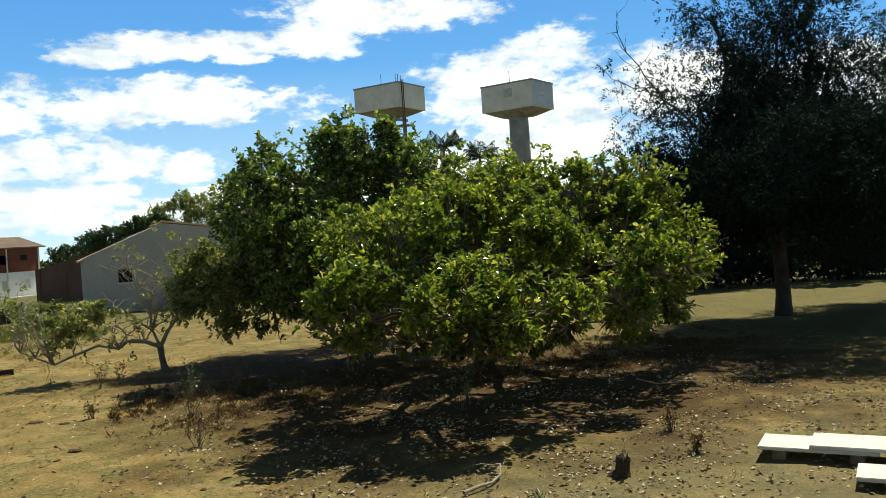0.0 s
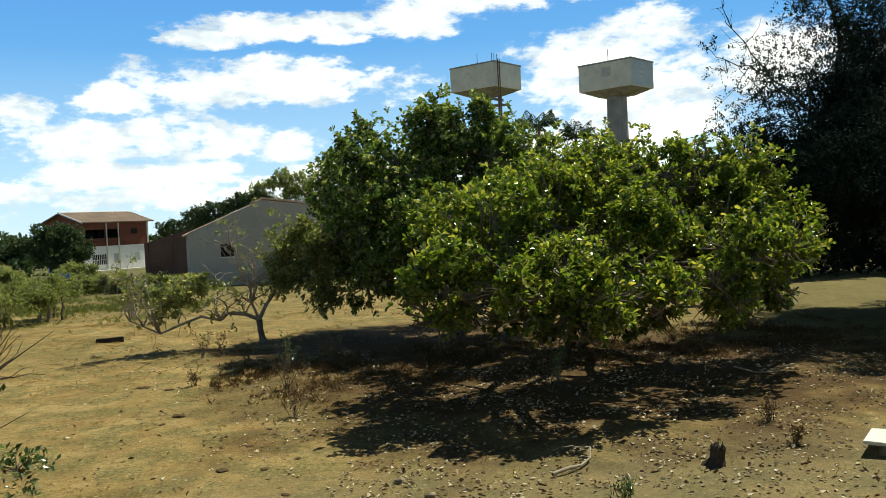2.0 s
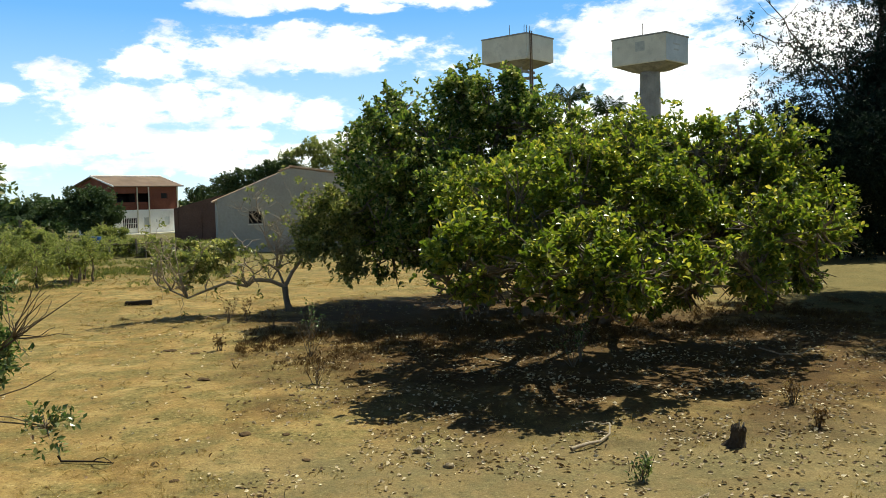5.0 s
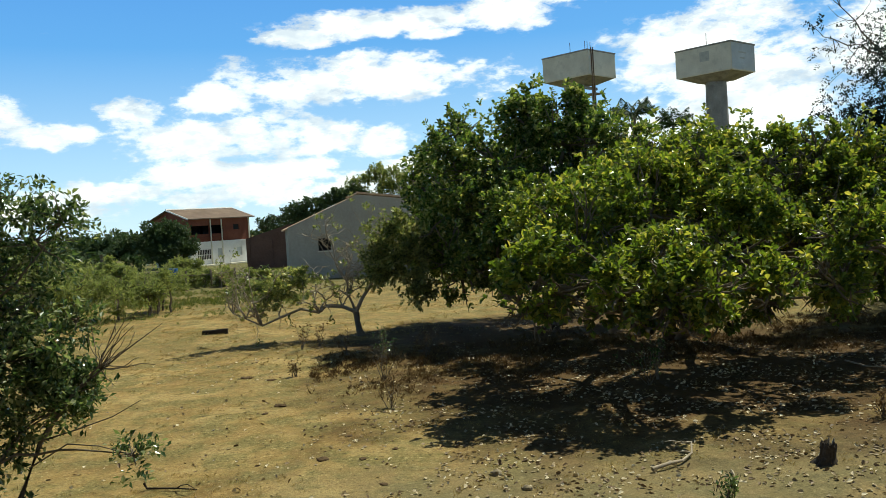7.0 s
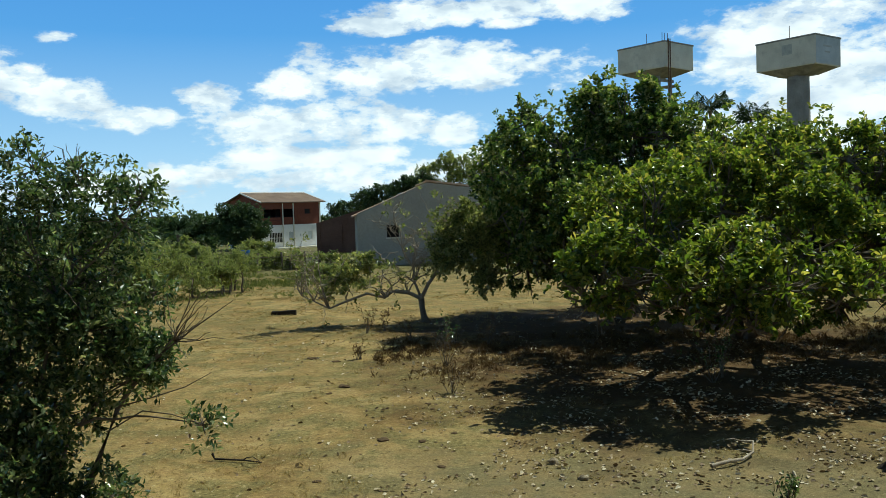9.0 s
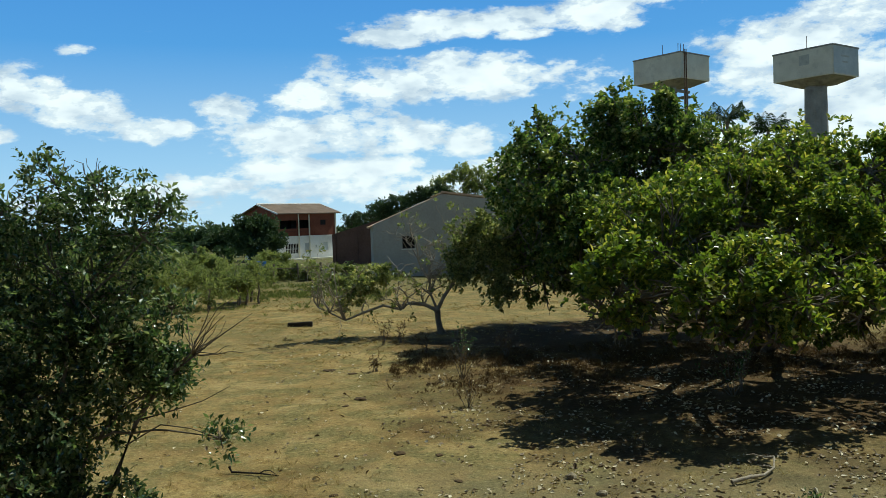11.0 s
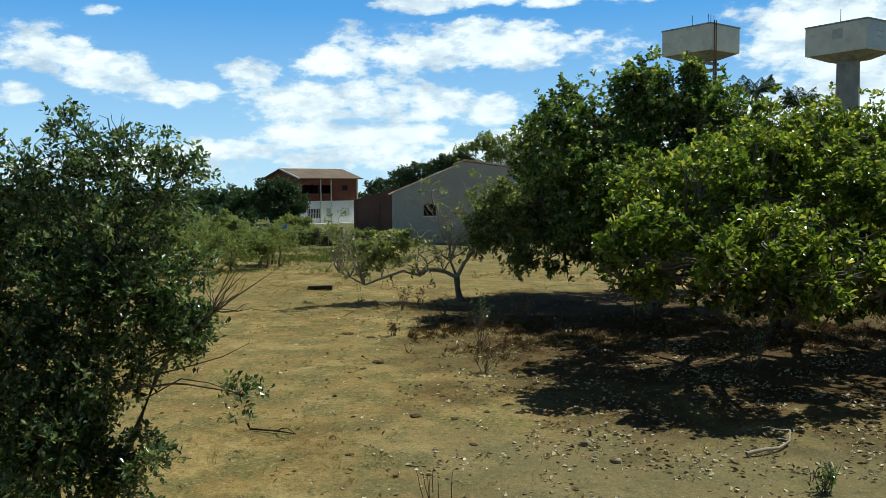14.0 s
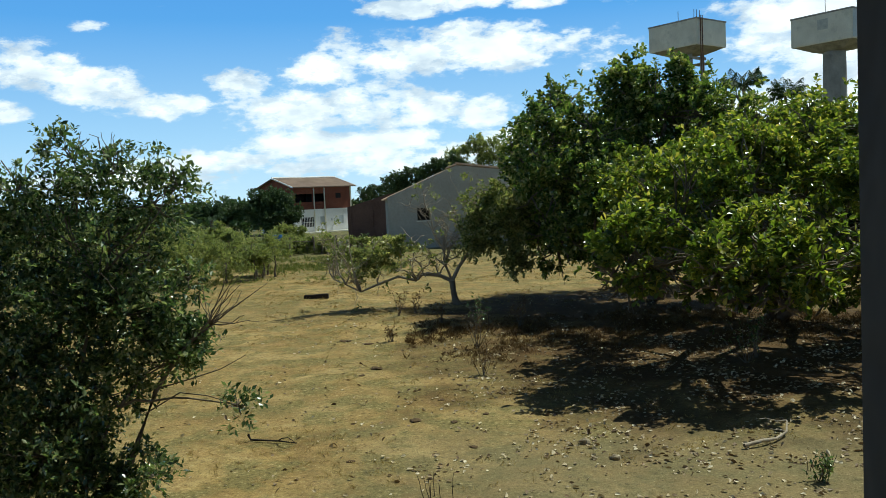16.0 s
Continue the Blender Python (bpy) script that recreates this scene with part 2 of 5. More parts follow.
    dome_shade = math_node(n, l, "ADD", math_node(n, l, "ADD", math_node(n, l, "MULTIPLY", ax, ax), math_node(n, l, "MULTIPLY", ay, ay)), math_node(n, l, "MULTIPLY", math_node(n, l, "SUBTRACT", mid, 0.5), 2.4))
    tree_shade = math_node(n, l, "MINIMUM", tree_shade, dome_shade)
    shade_humus = ramp(n, l, fine, [(0.3, (0.035, 0.018, 0.007)), (0.55, (0.075, 0.038, 0.014)), (0.75, (0.15, 0.085, 0.03))])
    col = mixed(n, l, ramp(n, l, math_node(n, l, "MULTIPLY", tree_shade, 0.6), [(0.25, (0.85, 0.85, 0.85)), (0.8, (0, 0, 0))]), col, shade_humus)
    col = mixed(n, l, 0.6, col, ramp(n, l, grit, [(0.3, (0.4, 0.4, 0.4)), (0.7, (1.4, 1.4, 1.4))]), "MULTIPLY")
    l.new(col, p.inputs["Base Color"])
    p.inputs["Roughness"].default_value = 0.95
    p.inputs["Specular IOR Level"].default_value = 0.15
    b = n.new("ShaderNodeBump")
    b.inputs["Strength"].default_value, b.inputs["Distance"].default_value = 0.8, 0.05
    l.new(math_node(n, l, "ADD", fine, math_node(n, l, "MULTIPLY", grit, 0.35)), b.inputs["Height"])
    l.new(b.outputs[0], p.inputs["Normal"])
    return m


# ---- mesh tools ----
def quick_mesh(name, verts, faces, material, smooth=False):
    """A mesh from arrays; every face has the same number of corners."""
    verts, faces = np.asarray(verts, np.float32), np.asarray(faces, np.int32)
    me = bpy.data.meshes.new(name)
    k = faces.shape[1]
    me.vertices.add(len(verts)), me.loops.add(faces.size), me.polygons.add(len(faces))
    me.vertices.foreach_set("co", verts.ravel())
    me.loops.foreach_set("vertex_index", faces.ravel())
    me.polygons.foreach_set("loop_start", np.arange(0, faces.size, k, dtype=np.int32))
    me.polygons.foreach_set("use_smooth", np.full(len(faces), smooth))
    me.update(calc_edges=True)
    me.validate()
    me.materials.append(material)
    return me


def child(name, me, parent=None, label=""):
    ob = new(name, me)
    ob.parent = parent
    return tagged(ob, label)


def part(name, bm, material, parent=None, label=""):
    me = bpy.data.meshes.new(name)
    bm.to_mesh(me)
    bm.free()
    me.materials.append(material)
    return child(name, me, parent, label)


def thing(name, m, label, category, group="", kind=""):
    ob = new(name)
    ob.matrix_basis = m
    return tagged(ob, label, category, group, kind)


def add_box(bm, x0, x1, y0, y1, z0, z1, bevel=0.0):
    got = bmesh.ops.create_cube(bm, size=1.0, matrix=Matrix.LocRotScale(((x0 + x1) / 2, (y0 + y1) / 2, (z0 + z1) / 2), None, (x1 - x0, y1 - y0, z1 - z0)))
    if bevel:
        edges = list({e for v in got["verts"] for e in v.link_edges})
        bmesh.ops.bevel(bm, geom=edges, offset=bevel, segments=2, affect="EDGES")


def box(name, x0, x1, y0, y1, z0, z1, material, parent=None, bevel=0.0, label=""):
    bm = bmesh.new()
    add_box(bm, x0, x1, y0, y1, z0, z1, bevel)
    return part(name, bm, material, parent, label)


def wall_bm(x0, x1, z0, z1, y0, y1, holes):
    """A wall along x with rectangular holes (x0, x1, z0, z1) through it."""
    bm = bmesh.new()
    xs = sorted({x0, x1, *(h[0] for h in holes), *(h[1] for h in holes)})
    zs = sorted({z0, z1, *(h[2] for h in holes), *(h[3] for h in holes)})
    grid = {}
    cell = lambda i, j: 0 <= i < len(xs) - 1 and 0 <= j < len(zs) - 1 and not any(h[0] <= (xs[i] + xs[i + 1]) / 2 <= h[1] and h[2] <= (zs[j] + zs[j + 1]) / 2 <= h[3] for h in holes)

    def v(i, j, y):
        if (i, j, y) not in grid:
            grid[i, j, y] = bm.verts.new((xs[i], y, zs[j]))
        return grid[i, j, y]

    for i in range(len(xs) - 1):
        for j in range(len(zs) - 1):
            if not cell(i, j):
                continue
            a, b, c, d = (i, j), (i + 1, j), (i + 1, j + 1), (i, j + 1)
            bm.faces.new([v(*q, y0) for q in (a, b, c, d)])
            bm.faces.new([v(*q, y1) for q in (d, c, b, a)])
            for (p, q), (di, dj) in (((b, a), (0, -1)), ((c, b), (1, 0)), ((d, c), (0, 1)), ((a, d), (-1, 0))):
                if not cell(i + di, j + dj):
                    bm.faces.new([v(*p, y0), v(*q, y0), v(*q, y1), v(*p, y1)])
    return bm


def prism(points, y0, y1):
    """An outline in x and z, pushed along y."""
    bm = bmesh.new()
    a, b = [bm.verts.new((x, y0, z)) for x, z in points], [bm.verts.new((x, y1, z)) for x, z in points]
    bm.faces.new(a), bm.faces.new(b[::-1])
    for i in range(len(points)):
        j = (i + 1) % len(points)
        bm.faces.new([a[j], a[i], b[i], b[j]])
    bmesh.ops.recalc_face_normals(bm, faces=bm.faces)
    return bm


def tubes(name, lines, material, sides=7):
    """Tapered round limbs in one mesh: lines of (points, radii)."""
    vs, fs, base = [], [], 0
    turn = np.linspace(0, 2 * np.pi, sides, endpoint=False)
    for pts, radii in lines:
        pts = np.asarray(pts, float)
        along = np.gradient(pts, axis=0)
        along /= np.linalg.norm(along, axis=1)[:, None] + 1e-9
        ref = np.where(np.abs(along[:, 2:3]) > 0.9, [[1.0, 0, 0]], [[0, 0, 1.0]])
        u = np.cross(along, ref)
        u /= np.linalg.norm(u, axis=1)[:, None] + 1e-9
        w = np.cross(along, u)
        r = np.asarray(radii, float)[:, None, None]
        vs.append((pts[:, None] + r * (np.cos(turn)[None, :, None] * u[:, None] + np.sin(turn)[None, :, None] * w[:, None])).reshape(-1, 3))
        i, j = np.meshgrid(np.arange(len(pts) - 1), np.arange(sides), indexing="ij")
        k = (j + 1) % sides
        fs.append((base + np.stack([i * sides + j, i * sides + k, (i + 1) * sides + k, (i + 1) * sides + j], -1)).reshape(-1, 4))
        base += len(pts) * sides
    return quick_mesh(name, np.concatenate(vs), np.concatenate(fs), material, True)


def limb(rng, a, b, r0, r1, steps=7, wander=0.08, sag=0.0):
    a, b = np.asarray(a, float), np.asarray(b, float)
    s = np.linspace(0, 1, steps)[:, None]
    pts = a + (b - a) * s
    pts[1:] += np.cumsum(rng.normal(0, 1, (steps - 1, 3)), axis=0) * wander * np.linalg.norm(b - a) / steps
    pts[:, 2] += sag * np.sin(np.pi * s[:, 0])
    return pts, r0 + (r1 - r0) * s[:, 0] ** 0.8


def unit(v):
    return v / (np.linalg.norm(v, axis=-1, keepdims=True) + 1e-9)


def leaves(rng, base, way, length, width, fold=0.15, round_tip=True, droop=0.0):
    """Vertices and faces of leaf blades, each folded along its midrib."""
    count = len(base)
    way = unit(way)
    side = unit(np.cross(way, unit(rng.normal(0, 1, (count, 3)) * 0.55 + [0, 0, 1.0])))
    up = np.cross(side, way)
    L, W = np.broadcast_to(length, count)[:, None], np.broadcast_to(width, count)[:, None] / 2
    tip = base + way * L - up * L * droop
    if round_tip:
        rows = [base, base + way * L * 0.35 + side * W * 0.75 + up * W * fold * 2, base + way * L * 0.75 + side * W + up * (W * fold * 2 - L * droop * 0.5), tip,
                base + way * L * 0.75 - side * W + up * (W * fold * 2 - L * droop * 0.5), base + way * L * 0.35 - side * W * 0.75 + up * W * fold * 2]
        f = np.array([[0, 1, 2, 3], [0, 3, 4, 5]])
    else:
        rows = [base, base + way * L * 0.45 + side * W + up * W * fold * 2, tip, base + way * L * 0.45 - side * W + up * W * fold * 2]
        f = np.array([[0, 1, 2], [0, 2, 3]])
    v = np.stack(rows, 1)
    k = v.shape[1]
    return v.reshape(-1, 3), (np.arange(count)[:, None, None] * k + f).reshape(-1, f.shape[1])


def rosettes(rng, points, axes, per, length, width, spread=1.0, full=False):
    """Whorls of leaves at twig ends."""
    n = len(points)
    axes = unit(axes)
    u = unit(np.cross(axes, rng.normal(0, 1, (n, 3))))
    w = np.cross(axes, u)
    a = np.arange(per) * 2.4 + rng.uniform(0, 6.3, (n, 1))
    open_ = rng.uniform(0.5, 1.35, (n, per)) * spread
    ways = np.cos(open_)[..., None] * axes[:, None] + np.sin(open_)[..., None] * (np.cos(a)[..., None] * u[:, None] + np.sin(a)[..., None] * w[:, None])
    base = points[:, None] + axes[:, None] * rng.uniform(-0.9, 0.5, (n, per))[..., None] * length
    size = rng.uniform(0.65, 1.2, n * per)
    return leaves(rng, base.reshape(-1, 3), ways.reshape(-1, 3), size * length, size * width, 0.15, full, 0.12)


def sprays(rng, points, axes, per, spray, length, width):
    """Small leaves set along short twigs."""
    n = len(points)
    axes = unit(axes)
    s = np.linspace(0.1, 1, per)
    side = unit(np.cross(axes, rng.normal(0, 1, (n, 3))))
    flip = np.where(np.arange(per) % 2 == 0, 1.0, -1.0)
    long_ = rng.uniform(0.6, 1.25, n)[:, None, None] * spray
    base = points[:, None] + axes[:, None] * s[None, :, None] * long_
    base[..., 2] -= (s[None] ** 2) * long_[..., 0] * 0.25
    ways = axes[:, None] * 0.7 + side[:, None] * flip[None, :, None] + rng.normal(0, 0.35, (n, per, 3))
    size = rng.uniform(0.6, 1.2, n * per)
    return leaves(rng, base.reshape(-1, 3), ways.reshape(-1, 3), size * length, size * width, round_tip=False)


def lobe_points(rng, lobes, density, squash=0.85, inner=0.7, gap=0.0, gap_size=1.0, clump=0.55):
    """Twig ends in clumps over the skin of a crown made of lobes (x, y, z, radius), with gaps; and the outward way at each."""
    got, ways = [], []
    for x, y, z, r in lobes:
        s0 = min(clump, r * 0.6)
        count = max(5, int(3.4 * (r / s0) ** 2))
        hub = unit(rng.normal(0, 1, (count, 3)) + [0, 0, 0.15])
        size = s0 * rng.uniform(0.55, 1.35, count)
        mid = hub * (np.maximum(r - 0.7 * size, 0.1) * rng.uniform(inner, 1.18, count))[:, None]
        n = max(4, int(density * r * r / count))
        d = unit(rng.normal(0, 1, (count, n, 3)) + hub[:, None] * 0.6)
        k = rng.random((count, n)) ** 0.45
        k = np.where(rng.random(k.shape) < 0.14, k * rng.uniform(1.1, 1.7, k.shape), k)
        p = mid[:, None] + d * (k * size[:, None])[..., None]
        p = np.array([x, y, z]) + p.reshape(-1, 3) * [1, 1, squash]
        d = (d + hub[:, None] * 0.7).reshape(-1, 3)
        if gap:
            keep = np.array([noise.noise(Vector(q) * (1.3 / gap_size)) for q in p]) > gap - 0.75 + 0.25 * rng.random(len(p))
            p, d = p[keep], d[keep]
        keep = p[:, 2] > 0.25
        got.append(p[keep]), ways.append(d[keep])
    return np.concatenate(got), np.concatenate(ways)


# ---- ground ----
def land_height(x, y):
    near = np.clip((np.hypot(x, y) - 3) / 12, 0, 1) * np.clip((150 - np.hypot(x, y)) / 60, 0, 1)
    return near * (0.05 * np.sin(x * 0.31 + 0.7) * np.cos(y * 0.27) + 0.03 * np.sin(x * 0.9 + y * 0.6) + 0.018 * np.sin(2.1 * x - 1.7 * y))


def make_ground():
    fine = np.arange(-40, 60.01, 0.5)
    xs = np.concatenate([-np.geomspace(4500, 41, 26), fine, np.geomspace(61, 4500, 26)])
    ys = np.concatenate([-np.geomspace(4500, 11, 20), np.arange(-10, 70.01, 0.5), np.geomspace(71, 4500, 30)])
    x, y = np.meshgrid(xs, ys)
    v = np.stack([x, y, land_height(x, y)], -1).reshape(-1, 3)
    i, j = np.meshgrid(np.arange(len(ys) - 1), np.arange(len(xs) - 1), indexing="ij")
    a = i * len(xs) + j
    f = np.stack([a, a + 1, a + len(xs) + 1, a + len(xs)], -1).reshape(-1, 4)
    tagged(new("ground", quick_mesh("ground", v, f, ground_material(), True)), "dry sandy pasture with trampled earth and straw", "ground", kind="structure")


make_ground()


# ---- clouds: a far backdrop ----
# azimuth, elevation, half width, half height in degrees
CLOUDS_VIEW = [
    (-26.5, 9.0, 2.9, 1.5), (-22.9, 7.7, 2.7, 1.2), (-28.0, 6.3, 1.4, 0.7), (-14.1, 8.0, 1.9, 1.1), (-23.3, 11.4, 1.3, 0.4), (-18.7, 6.5, 2.9, 0.8), (1.6, 9.7, 9.0, 1.6),
    (-9.0, 8.5, 2.5, 1.2), (-7.1, 6.0, 8.1, 1.6), (2.0, 5.4, 2.6, 1.1), (-7.9, 3.9, 7.3, 1.1), (-16.0, 2.9, 4.2, 0.8), (-6.4, 2.5, 6.0, 1.0), (-2.9, 12.5, 2.9, 0.7),
    (5.8, 12.4, 2.3, 0.4), (2.3, 13.2, 6.6, 0.9), (10.6, 13.3, 2.9, 1.2), (15.9, 15.1, 7.3, 1.4)]
CLOUDS_ROUND = [
    (21.5, 9.8, 3.2, 1.7), (24.6, 8.6, 6.8, 3.8), (25.2, 5.6, 6.5, 2.7), (-22.2, 1.9, 6.6, 1.0), (34.0, 9.0, 4.5, 2.4), (5.0, 3.0, 7.0, 1.6), (16.0, 4.0, 6.0, 2.0),
    (-36.0, 6.0, 5.0, 2.0), (44.0, 7.0, 8.0, 3.0), (62.0, 9.0, 9.0, 3.0), (-55.0, 9.0, 9.0, 3.0), (-80.0, 8.0, 10.0, 3.0), (85.0, 9.0, 11.0, 3.0), (120.0, 9.0, 11.0, 3.0),
    (-120.0, 9.0, 12.0, 3.0), (165.0, 9.0, 12.0, 3.5), (-155.0, 10.0, 12.0, 4.0)]
CLOUDS = CLOUDS_VIEW + CLOUDS_ROUND


def make_clouds():
    R = 3600.0
    az, el = np.radians(np.arange(0, 360, 3.0)), np.radians(np.arange(-3, 27.1, 1.5))
    a, e = np.meshgrid(az, el)
    v = R * np.stack([np.sin(a) * np.cos(e), np.cos(a) * np.cos(e), np.sin(e)], -1).reshape(-1, 3)
    i, j = np.meshgrid(np.arange(len(el) - 1), np.arange(len(az)), indexing="ij")
    k = (j + 1) % len(az)
    f = np.stack([i * len(az) + j, i * len(az) + k, (i + 1) * len(az) + k, (i + 1) * len(az) + j], -1).reshape(-1, 4)
    m, n, l = nodes_of("cumulus")
    vec = n.new("ShaderNodeTexCoord").outputs["Object"]
    s = n.new("ShaderNodeSeparateXYZ")
    l.new(vec, s.inputs[0])
    azi = math_node(n, l, "MULTIPLY", math_node(n, l, "ARCTAN2", s.outputs[0], s.outputs[1]), 57.2958)
    ele = math_node(n, l, "MULTIPLY", math_node(n, l, "ARCSINE", math_node(n, l, "DIVIDE", s.outputs[2], R)), 57.2958)
    sphere = n.new("ShaderNodeVectorMath")
    sphere.operation = "MULTIPLY"
    sphere.inputs[1].default_value = (1 / R, 1 / R, 2.2 / R)
    l.new(vec, sphere.inputs[0])
    billow = noise_tex(n, l, sphere.outputs[0], 11, 6, 0.55)
    puff = noise_tex(n, l, sphere.outputs[0], 36, 6, 0.6)
    wisp = math_node(n, l, "ADD", math_node(n, l, "MULTIPLY", math_node(n, l, "SUBTRACT", billow, 0.5), 3.2), math_node(n, l, "MULTIPLY", math_node(n, l, "SUBTRACT", puff, 0.5), 3.0))
    cover = None
    for ca, ce, wa, we in CLOUDS:
        dx = math_node(n, l, "MULTIPLY", math_node(n, l, "SUBTRACT", azi, ca), 0.93 / wa)
        dy = math_node(n, l, "MULTIPLY", math_node(n, l, "SUBTRACT", ele, ce), 0.93 / we)
        q = math_node(n, l, "SUBTRACT", 1.0, math_node(n, l, "ADD", math_node(n, l, "MULTIPLY", dx, dx), math_node(n, l, "MULTIPLY", dy, dy)))
        cover = q if cover is None else math_node(n, l, "MAXIMUM", cover, q)
    cover = math_node(n, l, "MAXIMUM", cover, -1.3)
    dens = math_node(n, l, "ADD", cover, wisp)
    alpha = ramp(n, l, math_node(n, l, "MULTIPLY", math_node(n, l, "ADD", dens, 0.22), 0.8), [(0.0, (0, 0, 0)), (0.2, (0.12, 0.12, 0.12)), (0.5, (0.74, 0.74, 0.74)), (0.85, (1, 1, 1))])
    belly = noise_tex(n, l, sphere.outputs[0], 15, 5, 0.5)
    tone = ramp(n, l, belly, [(0.42, (1.0, 1.0, 1.0)), (0.52, (0.90, 0.92, 0.96)), (0.66, (0.62, 0.68, 0.78))])
    veil = ramp(n, l, math_node(n, l, "MULTIPLY", ele, 1 / 30), [(0.0, (0.95, 0.95, 0.95)), (0.2, (0.9, 0.9, 0.9)), (0.6, (0.85, 0.85, 0.85)), (0.85, (0.0, 0.0, 0.0))])
    air = ramp(n, l, math_node(n, l, "MULTIPLY", ele, 1 / 30), [(0.0, (0.60, 0.76, 0.90)), (0.15, (0.40, 0.63, 0.90)), (0.4, (0.13, 0.38, 0.81)), (0.6, (0.09, 0.30, 0.77))])
    tone = mixed(n, l, alpha, air, tone)
    alpha = math_node(n, l, "MAXIMUM", alpha, veil)
    em, tr, mx = n.new("ShaderNodeEmission"), n.new("ShaderNodeBsdfTransparent"), n.new("ShaderNodeMixShader")
    em.inputs["Strength"].default_value = 1.2
    l.new(tone, em.inputs["Color"])
    l.new(alpha, mx.inputs[0])
    l.new(tr.outputs[0], mx.inputs[1])
    l.new(em.outputs[0], mx.inputs[2])
    l.new(mx.outputs[0], n["Material Output"].inputs[0])
    m.cycles.emission_sampling = "NONE"
    tagged(new("backdrop", quick_mesh("backdrop", v, f, m, True)), "bright white cumulus clouds low in a blue sky", "clouds", kind="structure")


make_clouds()


# ---- the near wall with the window opening that the view is taken from ----
def make_lookout():
    """The view's window, in an unseen house added to block sky light."""
    # made-up length and height, enough to cut the bright horizon behind the window
    x0, x1, depth, top = -14.0, 15.0, -6.0, 7.4
    rooms = (("wall_north", wall_bm(x0, x1, 0.0, top, -0.22, 0.0, [(-1.35, 0.0763, 2.9, 4.75)]), "grey plastered wall with an open window hole, stretched unseen to block sky light"),
             ("wall_south", wall_bm(x0, x1, 0.0, top, depth - 0.22, depth, []), "plain grey plastered back wall, added out of view"))
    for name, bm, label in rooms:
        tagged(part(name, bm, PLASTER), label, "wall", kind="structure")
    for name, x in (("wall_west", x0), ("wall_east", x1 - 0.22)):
        tagged(box(name, x, x + 0.22, depth + 0.002, -0.222, 0.0, top, PLASTER), "plain grey plastered end wall, added out of view", "wall", kind="structure")
    tagged(box("floor", x0 + 0.222, x1 - 0.222, depth + 0.002, -0.222, 2.0, 2.15, CONCRETE_RAW), "raw concrete upper floor, added out of view", "floor", kind="structure")
    tagged(box("ceiling", x0 - 0.3, x1 + 0.3, depth - 0.5, 0.3, top + 0.002, top + 0.16, CONCRETE_RAW), "flat concrete roof slab, added out of view", "ceiling", kind="structure")


make_lookout()


# ---- water towers ----
TOWER_1 = ((26.16, 91.0), radians(39), 6.3, 5.4, 18.65, 21.44)
TOWER_2 = ((36.96, 79.0), radians(36), 6.2, 4.66, 16.6, 19.37)


def tube_bm(points, r, sides=8):
    bm = bmesh.new()
    rings = []
    for i, p in enumerate(points):
        a, b = Vector(points[max(i - 1, 0)]), Vector(points[min(i + 1, len(points) - 1)])
        q = (b - a).to_track_quat("Z", "Y").to_matrix()
        rings.append([bm.verts.new(Vector(p) + q @ Vector((r * math.cos(t), r * math.sin(t), 0))) for t in np.linspace(0, 2 * math.pi, sides, endpoint=False)])
    for a, b in zip(rings, rings[1:]):
        for i in range(sides):
            bm.faces.new([a[i], a[(i + 1) % sides], b[(i + 1) % sides], b[i]])
    bm.faces.new(rings[0][::-1]), bm.faces.new(rings[-1])
    return bm


